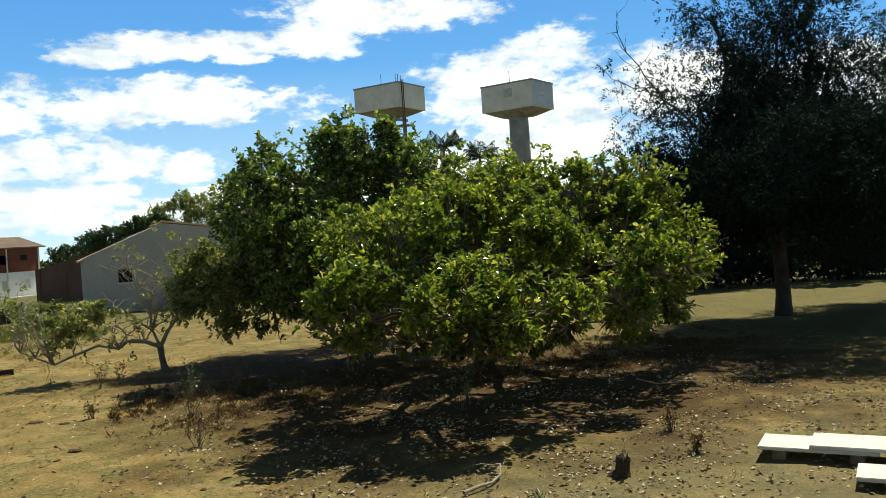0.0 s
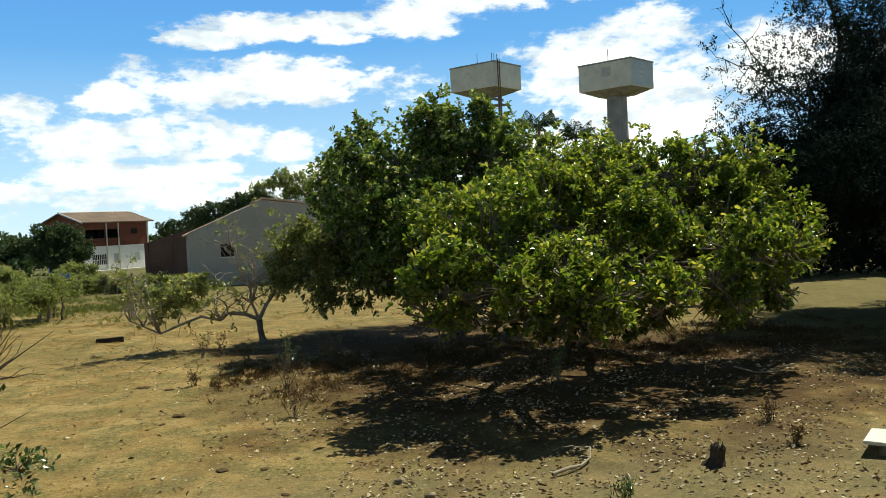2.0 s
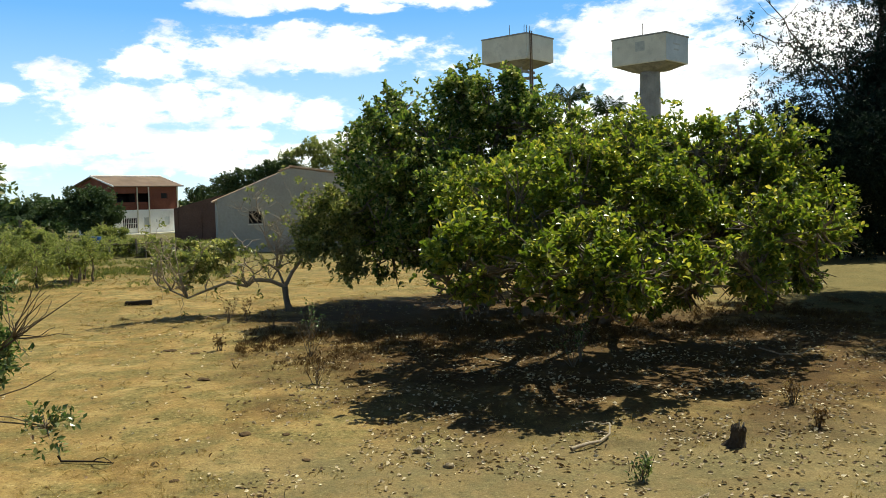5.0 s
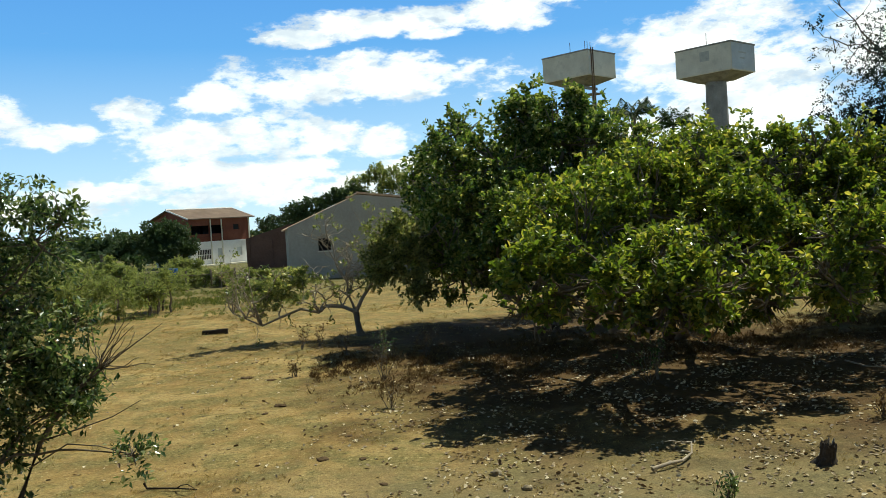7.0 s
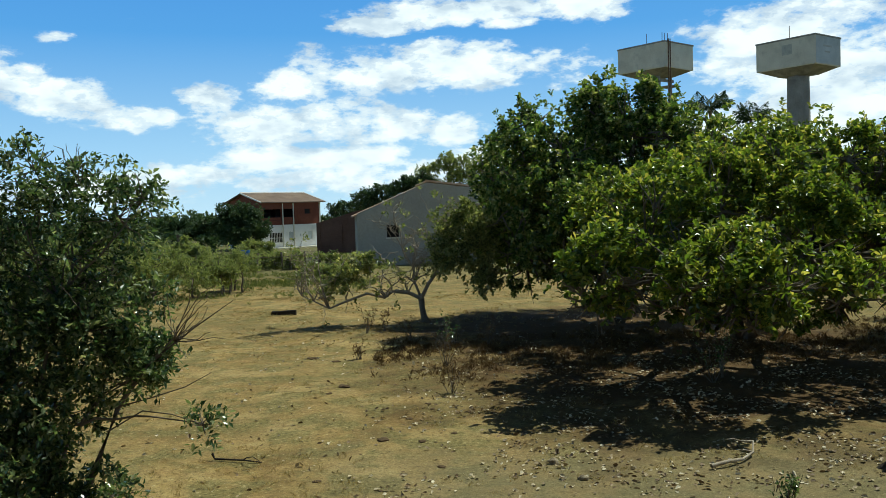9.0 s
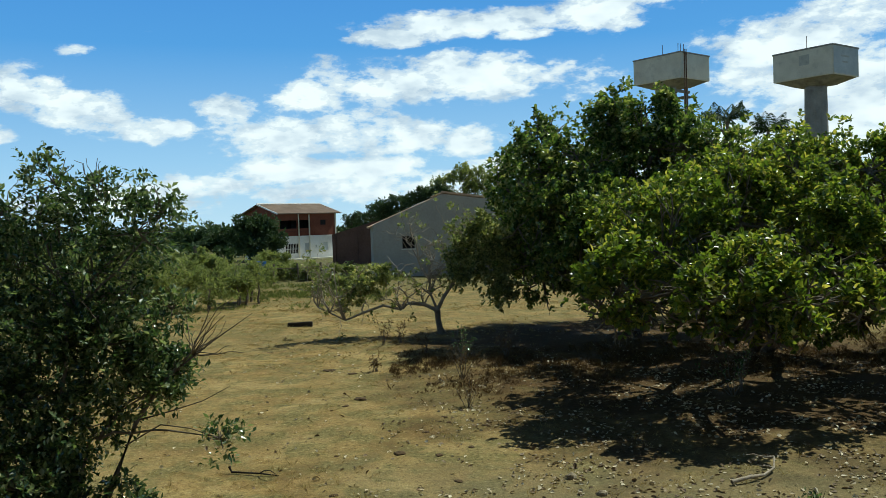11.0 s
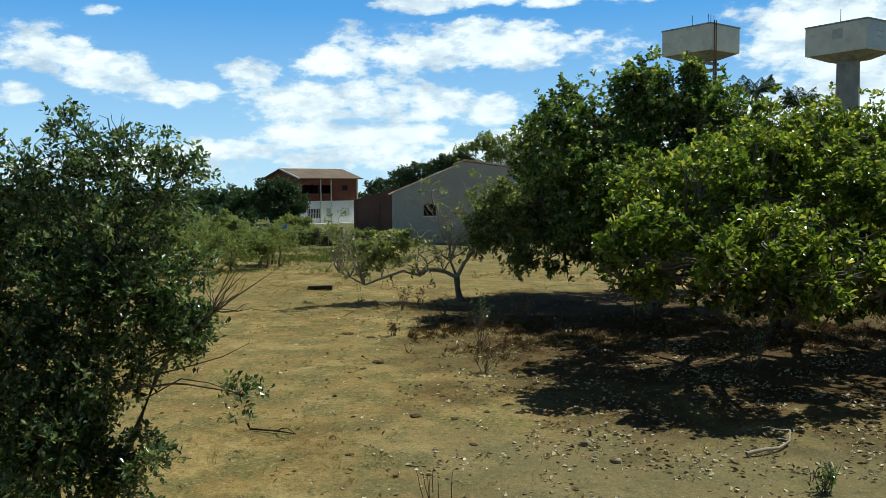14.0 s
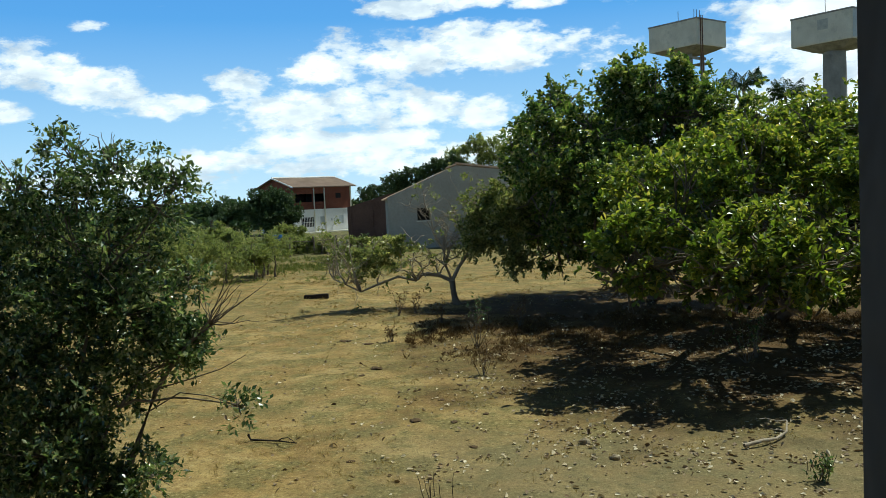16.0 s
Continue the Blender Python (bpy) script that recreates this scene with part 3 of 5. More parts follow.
def water_tower(name, corner, ang, la, lb, z0, z1, legs, label):
    """Corner nearest the camera; la runs to its left-back, lb to its right-back."""
    tower = thing(name, Matrix.Translation((*corner, 0)) @ Matrix.Rotation(ang, 4, "Z"), label, "water tower", "concrete water towers")
    # local x: along the right face, local y: along the left face
    bm = bmesh.new()
    add_box(bm, 0, lb, 0, la, z0, z1, 0.05)
    tank = part("tank", bm, CONCRETE, tower)
    box("tank_rim", -0.04, lb + 0.04, -0.04, la + 0.04, z1 - 0.1, z1 + 0.06, CONCRETE_RAW, tank)
    bm = bmesh.new()
    add_box(bm, 0.15, lb - 0.15, 0.15, la - 0.15, z0 - 0.62, z0 - 0.002)
    for v in bm.verts:
        if v.co.z < z0 - 0.2:
            v.co.x = lb / 2 + (v.co.x - lb / 2) * 0.5
            v.co.y = la / 2 + (v.co.y - la / 2) * 0.5
    part("corbel", bm, CONCRETE_RAW, tower)
    if legs:
        for x in (lb * 0.3, lb * 0.7):
            for y in (la * 0.32, la * 0.68):
                box("column", x - 0.17, x + 0.17, y - 0.17, y + 0.17, 0, z0 - 0.3, CONCRETE_RAW, tower)
        for z in np.arange(2.5, z0 - 1, 3.0):
            box("tie_beam", lb * 0.3 - 0.6, lb * 0.7 + 0.6, la * 0.32 - 0.1, la * 0.32 + 0.1, z, z + 0.3, CONCRETE_RAW, tower)
        for x in (0.62, 0.95):
            part("water_pipe", tube_bm([(x, -0.07, z1 + 0.3), (x, -0.07, 0.0)], 0.055), RUST, tower, "rust-brown steel pipe")
        for x in (0.3, 0.75, 1.3):
            part("rebar", tube_bm([(x, 0.5, z1), (x + 0.03, 0.5, z1 + 1.0)], 0.03), RUST, tower)
        box("platform", lb * 0.7, lb + 0.3, la * 0.3, la * 0.6, z0 - 1.5, z0 - 1.42, CONCRETE_RAW, tower)
    else:
        bm = bmesh.new()
        bmesh.ops.create_cone(bm, cap_ends=True, segments=12, radius1=1.25, radius2=1.02, depth=z0 - 0.3, matrix=Matrix.Translation((lb / 2, la / 2, (z0 - 0.3) / 2)))
        part("shaft", bm, CONCRETE_RAW, tower)
        box("face_panel", 0.1, lb - 0.1, -0.012, -0.004, z0 + 0.12, z1 - 0.12, BLUEWASH, tank, label="patchy faded blue paint")
        for i, (a, b, z) in enumerate(((0.3, 0.62, 0.62), (0.35, 0.55, 0.42))):
            box("lettering", lb * a, lb * b, -0.02, -0.013, z0 + (z1 - z0) * z, z0 + (z1 - z0) * z + 0.16, EMBLEM, tank)
        box("emblem", -0.012, -0.004, la * 0.38, la * 0.55, z0 + (z1 - z0) * 0.45, z0 + (z1 - z0) * 0.8, EMBLEM, tank, label="faded painted emblem")
    part("mast", tube_bm([(lb * 0.3, la * 0.55, z1), (lb * 0.3, la * 0.55, z1 + 1.5)], 0.03), RUST, tower)
    return tower


water_tower("water_tower", TOWER_1[0], TOWER_1[1], TOWER_1[2], TOWER_1[3], TOWER_1[4], TOWER_1[5], True, "cream concrete water tank on four slim columns")
water_tower("water_tower", TOWER_2[0], TOWER_2[1], TOWER_2[2], TOWER_2[3], TOWER_2[4], TOWER_2[5], False, "cream concrete water tank on one thick shaft")


# ---- two-storey brick house ----
def make_house():
    W, D, EAVE, MID, RIDGE = 8.55, 7.6, 5.65, 2.77, 6.75
    h = thing("house", Matrix.Translation((-19.6, 100.06, 0)) @ Matrix.Rotation(radians(44.5), 4, "Z"), "two-storey house, bare red brick above whitewashed ground floor", "house")
    low = [(0.9, 2.9, 0.0, 1.9), (3.7, 4.5, 0.9, 2.0), (5.3, 5.65, 1.3, 1.75), (6.5, 7.3, 0.9, 2.0)]
    high = [(0.25, 2.75, 3.4, 4.75), (3.05, 4.7, 3.4, 4.75), (6.15, 7.1, 4.05, 4.8)]
    wall = part("wall", wall_bm(0, W, 0, MID, 0, 0.18, low), WHITEWASH, h, "whitewashed ground-floor wall")
    upper = part("wall", wall_bm(0, W, MID, EAVE, 0, 0.18, high), BRICKWALL, h, "bare red brick upper wall")
    side = lambda name, x0, x1, mat, z0, z1: box(name, x0, x1, 0.18, D, z0, z1, mat, h)
    side("wall", 0, 0.18, WHITEWASH, 0, MID), side("wall", W - 0.18, W, WHITEWASH, 0, MID)
    side("wall", W - 0.18, W, BRICKWALL, MID, EAVE)
    bm = prism([(0, MID), (D, MID), (D, EAVE), (D / 2, RIDGE), (0, EAVE)], 0, 0.18)
    bmesh.ops.transform(bm, matrix=Matrix(((0, 1, 0, 0.0), (1, 0, 0, 0.0), (0, 0, 1, 0), (0, 0, 0, 1))), verts=bm.verts)
    bmesh.ops.translate(bm, vec=(-0.003, 0.003, 0), verts=bm.verts)
    bmesh.ops.recalc_face_normals(bm, faces=bm.faces)
    part("gable_wall", bm, BRICKWALL, h)
    box("wall", 0.18, W - 0.18, D - 0.18, D, 0, EAVE, BRICKWALL, h)
    box("floor_slab", 0.18, W - 0.18, 0.2, D - 0.2, MID - 0.12, MID + 0.06, CONCRETE_RAW, h)
    # near-black sheets behind the openings paint in the indoor shade
    for x in (2.8, 5.9):
        box("shade_backing", x, x + 0.12, 1.4, D - 0.2, MID + 0.07, EAVE, INDOOR_SHADE, h)
    box("shade_backing", 0.2, W - 0.2, 2.0, 2.12, MID + 0.07, EAVE - 0.05, INDOOR_SHADE, h)
    box("shade_backing", 0.2, W - 0.2, 2.0, 2.12, 0.02, MID - 0.15, INDOOR_SHADE, h)
    roof = None
    for s in (1, -1):
        bm = prism([(-0.55, EAVE - 0.16), (-0.55, EAVE - 0.04), (D / 2, RIDGE + 0.1), (D / 2, RIDGE - 0.02)], -0.45, W + 0.45)
        bmesh.ops.transform(bm, matrix=Matrix(((0, 1, 0, 0), (1, 0, 0, 0), (0, 0, 1, 0), (0, 0, 0, 1))), verts=bm.verts)
        if s < 0:
            bmesh.ops.transform(bm, matrix=Matrix(((1, 0, 0, 0), (0, -1, 0, D), (0, 0, 1, 0), (0, 0, 0, 1))), verts=bm.verts)
        bmesh.ops.recalc_face_normals(bm, faces=bm.faces)
        slope = part("roof", bm, ROOFTILE, h, "weathered clay tile roof slope")
        roof = roof or slope
    part("ridge_cap", tube_bm([(-0.45, D / 2, RIDGE + 0.1), (W + 0.45, D / 2, RIDGE + 0.1)], 0.13), WHITEWASH, roof)
    part("verge", tube_bm([(-0.47, -0.57, EAVE - 0.08), (-0.47, D / 2, RIDGE + 0.06)], 0.1), WHITEWASH, roof)
    part("verge", tube_bm([(W + 0.47, -0.57, EAVE - 0.08), (W + 0.47, D / 2, RIDGE + 0.06)], 0.1), WHITEWASH, roof)
    box("floor_band", -0.02, W + 0.02, -0.06, -0.003, MID - 0.1, MID + 0.08, WHITEWASH, h)
    for x in (2.8, 4.35):
        box("pillar", x, x + 0.11, -0.2, -0.09, 0, EAVE - 0.2, CONCRETE, h)
    box("corner_pillar", W - 0.16, W + 0.05, -0.05, -0.004, MID + 0.09, EAVE - 0.15, CONCRETE, h)
    for x0, x1, z0, z1 in low[1:] + high[2:]:
        win = part("window", wall_bm(x0 + 0.004, x1 - 0.004, z0 + 0.004, z1 - 0.004, 0.04, 0.1, [(x0 + 0.07, x1 - 0.07, z0 + 0.07, z1 - 0.07)]), WHITEWASH if z0 < 2 else BRICKWALL, h)
        # upper pane is near-black in place of a shaded opening
        box("pane", x0 + 0.075, x1 - 0.075, 0.06, 0.08, z0 + 0.075, z1 - 0.075, BLUEWASH if z0 < 2 else INDOOR_SHADE, win)
    g = box("gate", 0.92, 2.88, 0.05, 0.08, 0.02, 0.75, WHITEWASH, h, label="white barred gate")
    for x in np.linspace(0.98, 2.82, 9):
        box("bar", x - 0.025, x + 0.025, 0.045, 0.085, 0.755, 1.88, WHITEWASH, g)
    box("rail", 0.92, 2.88, 0.04, 0.09, 1.25, 1.32, WHITEWASH, g)
    for k, (x0, x1) in enumerate(((0.27, 2.73), (3.07, 4.68))):
        box("balcony_rail", x0, x1, 0.05, 0.13, 3.42, 3.75, BRICKWALL, upper)
    box("threshold", -0.4, W + 0.3, -1.6, -0.23, 0.0, 0.14, CONCRETE, h)


make_house()


# ---- grey building with the sloping roofline, and the brick yard wall ----
def make_grey_building():
    b = thing("farm_building", Matrix.Translation((-5.15, 61.5, 0)) @ Matrix.Rotation(radians(6), 4, "Z"), "grey cement-rendered building with a sloping roofline", "building")
    hole = (2.15, 3.05, 2.05, 2.95)
    part("wall", wall_bm(0, 11.0, 0, 3.2, 0, 0.2, [(hole[0], hole[1], hole[2], hole[3])]), GREYRENDER, b)
    part("gable_wall", prism([(0, 3.203), (11.0, 3.203), (11.0, 5.2), (5.2, 6.0), (0, 3.86)], 0.003, 0.197), GREYRENDER, b)
    box("wall", 0.0, 0.2, 0.203, 9, 0, 3.7, GREYRENDER, b)
    box("wall", 10.8, 11.0, 0.203, 9, 0, 4.8, GREYRENDER, b)
    box("wall", 0.2, 10.8, 8.8, 9, 0, 3.8, GREYRENDER, b)
    # near-black sheet gives the window its indoor shade
    box("shade_backing", 0.3, 10.7, 1.6, 1.7, 0.02, 3.6, INDOOR_SHADE, b)
    for (x0, z0), (x1, z1) in (((-0.3, 3.60), (5.2, 5.86)), ((5.2, 6.04), (11.4, 5.18))):
        part("roof", prism([(x0, z0), (x1, z1), (x1, z1 + 0.1), (x0, z0 + 0.1)], -0.12 if x0 > 0 else 0.25, 9.3), SUNLIT_TILE, b, "terracotta roof slope in a sunlit pale tone")
    # strip painted pale to stand in for the sunlit roof seen edge-on
    part("lit_roof_edge", prism([(5.1, 6.07), (11.4, 5.2), (11.4, 5.32), (5.1, 6.2)], -0.2, -0.125), SUNLIT_TILE, b)
    win = part("window", wall_bm(hole[0] + 0.005, hole[1] - 0.005, hole[2] + 0.005, hole[3] - 0.005, 0.05, 0.12, [(hole[0] + 0.06, hole[0] + 0.44, hole[2] + 0.06, hole[3] - 0.06), (hole[0] + 0.48, hole[1] - 0.06, hole[2] + 0.06, hole[3] - 0.06)]), CHARRED, b)
    box("sill", hole[0] - 0.08, hole[1] + 0.08, -0.08, -0.003, hole[2] - 0.1, hole[2] - 0.02, CONCRETE, win)


make_grey_building()


def make_yard_wall():
    w = thing("brick_wall", Matrix.Translation((-11.1, 84.0, 0)) @ Matrix.Rotation(radians(-12), 4, "Z"), "unplastered red brick yard wall", "wall")
    part("wall", prism([(0, 0), (9.5, 0), (9.5, 5.0), (4.2, 4.15), (0, 3.05)], 0, 0.15), YARDBRICK, w)
    for x in np.arange(0.1, 9.5, 2.3):
        box("pier", x, x + 0.3, -0.1, -0.004, 0, 2.95, YARDBRICK, w)


make_yard_wall()


# ---- cashew trees ----
def cashew(name, seed, base, lobes, stems, density, leaf, material, label, bark, gap=0.35, twigs=60, r0=0.2):
    rng = np.random.default_rng(seed)
    tree = thing(name, Matrix(), label, "tree", "cashew trees")
    lines = []
    base = np.array(base, float)
    for stem in stems:
        mid = np.array(stem, float)
        lines.append(limb(rng, base + [rng.uniform(-0.1, 0.1), rng.uniform(-0.1, 0.1), -0.15], mid, r0, r0 * 0.62, 8, 0.18, 0.15))
    ends = [np.array(s, float) for s in stems]
    for x, y, z, r in lobes:
        near = min(ends, key=lambda e: np.linalg.norm(e - [x, y, z]))
        hub = np.array([x, y, z - 0.25 * r])
        lines.append(limb(rng, near, hub, r0 * 0.5, r0 * 0.24, 8, 0.2, 0.1))
        for _ in range(twigs // 6):
            d = unit(rng.normal(0, 1, 3) + [0, 0, 0.2])
            out = hub + d * r * 0.9
            out[2] = max(out[2], 0.4)
            a, rad = limb(rng, hub, out, r0 * 0.2, 0.012, 6, 0.22, -0.05)
            lines.append((a, rad))
            for _ in range(2):
                e = out + rng.normal(0, 0.3, 3) * r * 0.5
                e[2] = max(e[2], 0.3)
                lines.append(limb(rng, a[3], e, 0.022, 0.006, 5, 0.25))
    child("trunk", tubes("trunk", lines, bark, 7), tree, "sprawling trunk and crooked limbs")
    p, d = lobe_points(rng, lobes, density, 0.95, 0.45, gap, 0.8, 0.75)
    v, f = rosettes(rng, p, d + rng.normal(0, 0.45, d.shape) + [0, 0, 0.35], 8, leaf, leaf * 0.58, 1.0, True)
    child("crown", quick_mesh("crown", v, f, material), tree, "dense rounded leathery green leaves")
    return tree


DOME_OUTER = [
    (6.45, 27.05, 6.46, 1.62), (4.54, 27.05, 5.88, 1.8), (3.15, 26.55, 4.79, 1.71), (7.83, 27.9, 5.7, 1.8), (2.84, 31.06, 3.27, 1.68), (4.23, 25.74, 3.49, 1.89),
    (3.58, 30.54, 2.01, 1.26), (6.3, 26.1, 3.9, 2.07), (8.91, 27.9, 5.07, 1.26), (5.04, 25.74, 2.0, 1.08), (10.35, 28.35, 4.35, 1.26), (8.1, 27.0, 3.08, 1.62),
    (5.58, 27.0, 6.96, 0.99), (2.53, 30.85, 5.16, 1.05), (4.4, 31.0, 4.6, 2.0), (6.8, 32.0, 4.6, 2.2)]
DOME_INNER = [
    (9.2, 32.0, 4.2, 2.0), (5.0, 24.6, 3.4, 1.6), (7.2, 24.4, 3.6, 1.6), (2.9, 29.4, 3.6, 1.5), (3.05, 27.0, 6.0, 1.05), (2.92, 31.36, 5.55, 0.94), (4.6, 28.8, 3.6, 1.7),
    (5.6, 29.6, 5.0, 1.7), (3.4, 28.2, 2.8, 1.3), (3.6, 29.9, 4.2, 1.5), (4.4, 29.6, 2.5, 1.3), (3.4, 27.2, 6.75, 0.7), (7.3, 27.3, 6.7, 0.8), (8.7, 25.5, 5.9, 0.95),
    (7.6, 26.0, 6.1, 0.9)]
LOBES_A = DOME_OUTER + DOME_INNER
SPREAD_FRONT = [
    (4.58, 17.39, 3.44, 1.37), (3.61, 16.29, 2.61, 1.01), (4.94, 15.92, 2.8, 1.1), (6.41, 18.3, 3.99, 1.42), (8.23, 19.21, 4.22, 1.28), (8.05, 17.39, 3.07, 1.46),
    (10.61, 20.13, 4.26, 1.33), (11.25, 19.21, 3.53, 1.46), (12.72, 20.59, 4.44, 1.05), (11.89, 18.3, 2.52, 1.01), (9.88, 17.39, 2.25, 0.92), (6.95, 16.47, 2.25, 0.78),
    (4.58, 15.92, 1.97, 0.46), (3.2, 16.47, 2.16, 0.73), (5.76, 17.75, 1.79, 0.73), (7.69, 17.93, 1.61, 0.73), (9.15, 18.67, 1.7, 0.64), (10.8, 17.93, 1.7, 0.64),
    (12.26, 18.67, 1.7, 0.55), (5.76, 15.55, 2.71, 0.92), (9.7, 16.1, 3.07, 0.92), (11.53, 17.02, 3.07, 0.82)]
SPREAD_BACK = [
    (13.36, 19.76, 3.07, 0.82), (7.6, 22.4, 3.9, 1.7), (10.2, 23.2, 3.7, 1.8), (5.2, 21.4, 3.5, 1.5), (12.6, 22.8, 3.5, 1.6), (8.6, 25.0, 3.6, 1.6),
    (13.8, 20.0, 3.2, 1.1), (4.5, 19.4, 3.3, 1.3), (11.3, 19.8, 4.95, 0.95), (12.4, 20.0, 4.8, 1.0), (8.3, 19.6, 5.0, 0.85), (7.9, 22.0, 5.0, 1.0), (9.2, 22.4, 5.1, 0.95),
    (10.4, 22.6, 5.2, 0.95), (9.9, 19.6, 4.95, 0.85), (4.6, 14.9, 2.4, 0.6), (5.4, 14.6, 2.3, 0.62), (6.2, 14.5, 2.4, 0.7), (7.5, 14.9, 2.3, 0.62), (9.0, 15.4, 2.3, 0.7),
    (5.6, 14.3, 1.75, 0.34), (4.9, 14.7, 1.85, 0.3)]
LOBES_B = SPREAD_FRONT + SPREAD_BACK
cashew("cashew_tree", 11, (6.6, 28.4, 0), LOBES_A, [(5.6, 27.2, 2.6), (7.7, 27.5, 2.8), (6.6, 27.3, 3.4)], 275, 0.158, CASHEW, "tall dark green cashew tree with a domed crown", BARK, gap=0.5, r0=0.24)
cashew("cashew_tree", 12, (8.8, 23.6, 0), LOBES_B, [(5.8, 18.9, 1.9), (8.6, 19.3, 2.0), (10.6, 19.8, 2.0), (7.0, 19.0, 2.2)], 350, 0.142, CASHEW_LIGHT, "spreading cashew tree with bright yellow-green leaves", BARK, gap=0.57, twigs=84, r0=0.17)


# ---- small bare-limbed cashew ----
def make_small_tree():
    rng = np.random.default_rng(21)
    X, Y = -0.25, 29.08
    tree = thing("small_tree", Matrix(), "small half-bare tree with low sprawling pale limbs", "tree")
    fork = np.array([X - 0.05, Y, 0.82])
    lines = [(np.array([[X + 0.12, Y, -0.1], [X + 0.02, Y, 0.2], [X - 0.03, Y, 0.5], fork]), [0.16, 0.11, 0.095, 0.11])]
    left = np.array([fork, (X - 0.5, Y - 0.1, 1.05), (X - 1.05, Y - 0.2, 1.12), (X - 1.3, Y - 0.25, 0.92), (X - 1.9, Y - 0.3, 1.08), (X - 2.6, Y - 0.4, 0.85), (X - 3.2, Y - 0.4, 0.62), (X - 3.7, Y - 0.5, 0.9), (X - 4.1, Y - 0.5, 1.1)])
    right = np.array([fork, (X + 0.2, Y, 1.3), (X + 0.55, Y + 0.1, 1.75), (X + 0.9, Y + 0.1, 2.4), (X + 1.2, Y + 0.1, 3.0)])
    up = np.array([fork, (X - 0.25, Y + 0.1, 1.35), (X - 0.3, Y + 0.1, 1.9), (X - 0.65, Y + 0.1, 2.6), (X - 0.9, Y, 3.1)])
    child("trunk", tubes("trunk", lines, BARK, 8), tree, "short grey-brown trunk")
    lines = [(q, np.linspace(r, r * 0.25, len(q))) for q, r in ((left, 0.08), (right, 0.08), (up, 0.055))]
    tips = []
    for q, k in ((left, 22), (right, 12), (up, 15)):
        for _ in range(k):
            i = rng.integers(1, len(q))
            e = q[i] + [rng.normal(0, 0.55), rng.normal(0, 0.5), rng.uniform(0.3, 1.5)]
            a, r = limb(rng, q[i], e, 0.03, 0.012, 7, 0.4, 0.1)
            lines.append((a, r))
            for _ in range(6):
                j = rng.integers(2, 6)
                e2 = a[j] + rng.normal(0, 0.35, 3) + [0, 0, 0.15]
                b, r = limb(rng, a[j], e2, 0.014, 0.005, 6, 0.4)
                lines.append((b, r))
                tips.append(e2)
    child("bough", tubes("bough", lines, BARK_PALE, 6), tree, "pale crooked limbs and bare twisting sprigs")
    p, d = lobe_points(rng, [(X + 1.25, Y - 0.5, 3.0, 1.0), (X + 0.8, Y - 0.4, 2.2, 0.75), (X + 1.8, Y - 0.6, 2.3, 0.95), (X + 1.8, Y - 0.5, 3.5, 0.8), (X + 2.1, Y - 0.5, 1.6, 0.7)], 420, 1.0, 0.4, 0.25, 0.5, 0.4)
    tips = np.array(tips)
    tips = tips[rng.random(len(tips)) < 0.3]
    sparse, sd = lobe_points(rng, [(X - 2.5, Y - 0.2, 1.9, 0.8), (X - 3.0, Y - 0.3, 1.4, 0.6), (X - 1.9, Y - 0.2, 2.1, 0.6)], 70, 0.8, 0.2, 0.4, 0.5, 0.2)
    p = np.concatenate([p, np.repeat(tips, 2, 0) + rng.normal(0, 0.1, (2 * len(tips), 3)), sparse])
    d = np.concatenate([d, rng.normal(0, 1, (2 * len(tips), 3)), sd])
    v, f = rosettes(rng, p, d + [0, 0, 0.4], 6, 0.14, 0.08, 1.0, True)
    child("crown", quick_mesh("crown", v, f, PALELEAF), tree, "sparse yellow-green leaves in a sunlit pale tone")


make_small_tree()


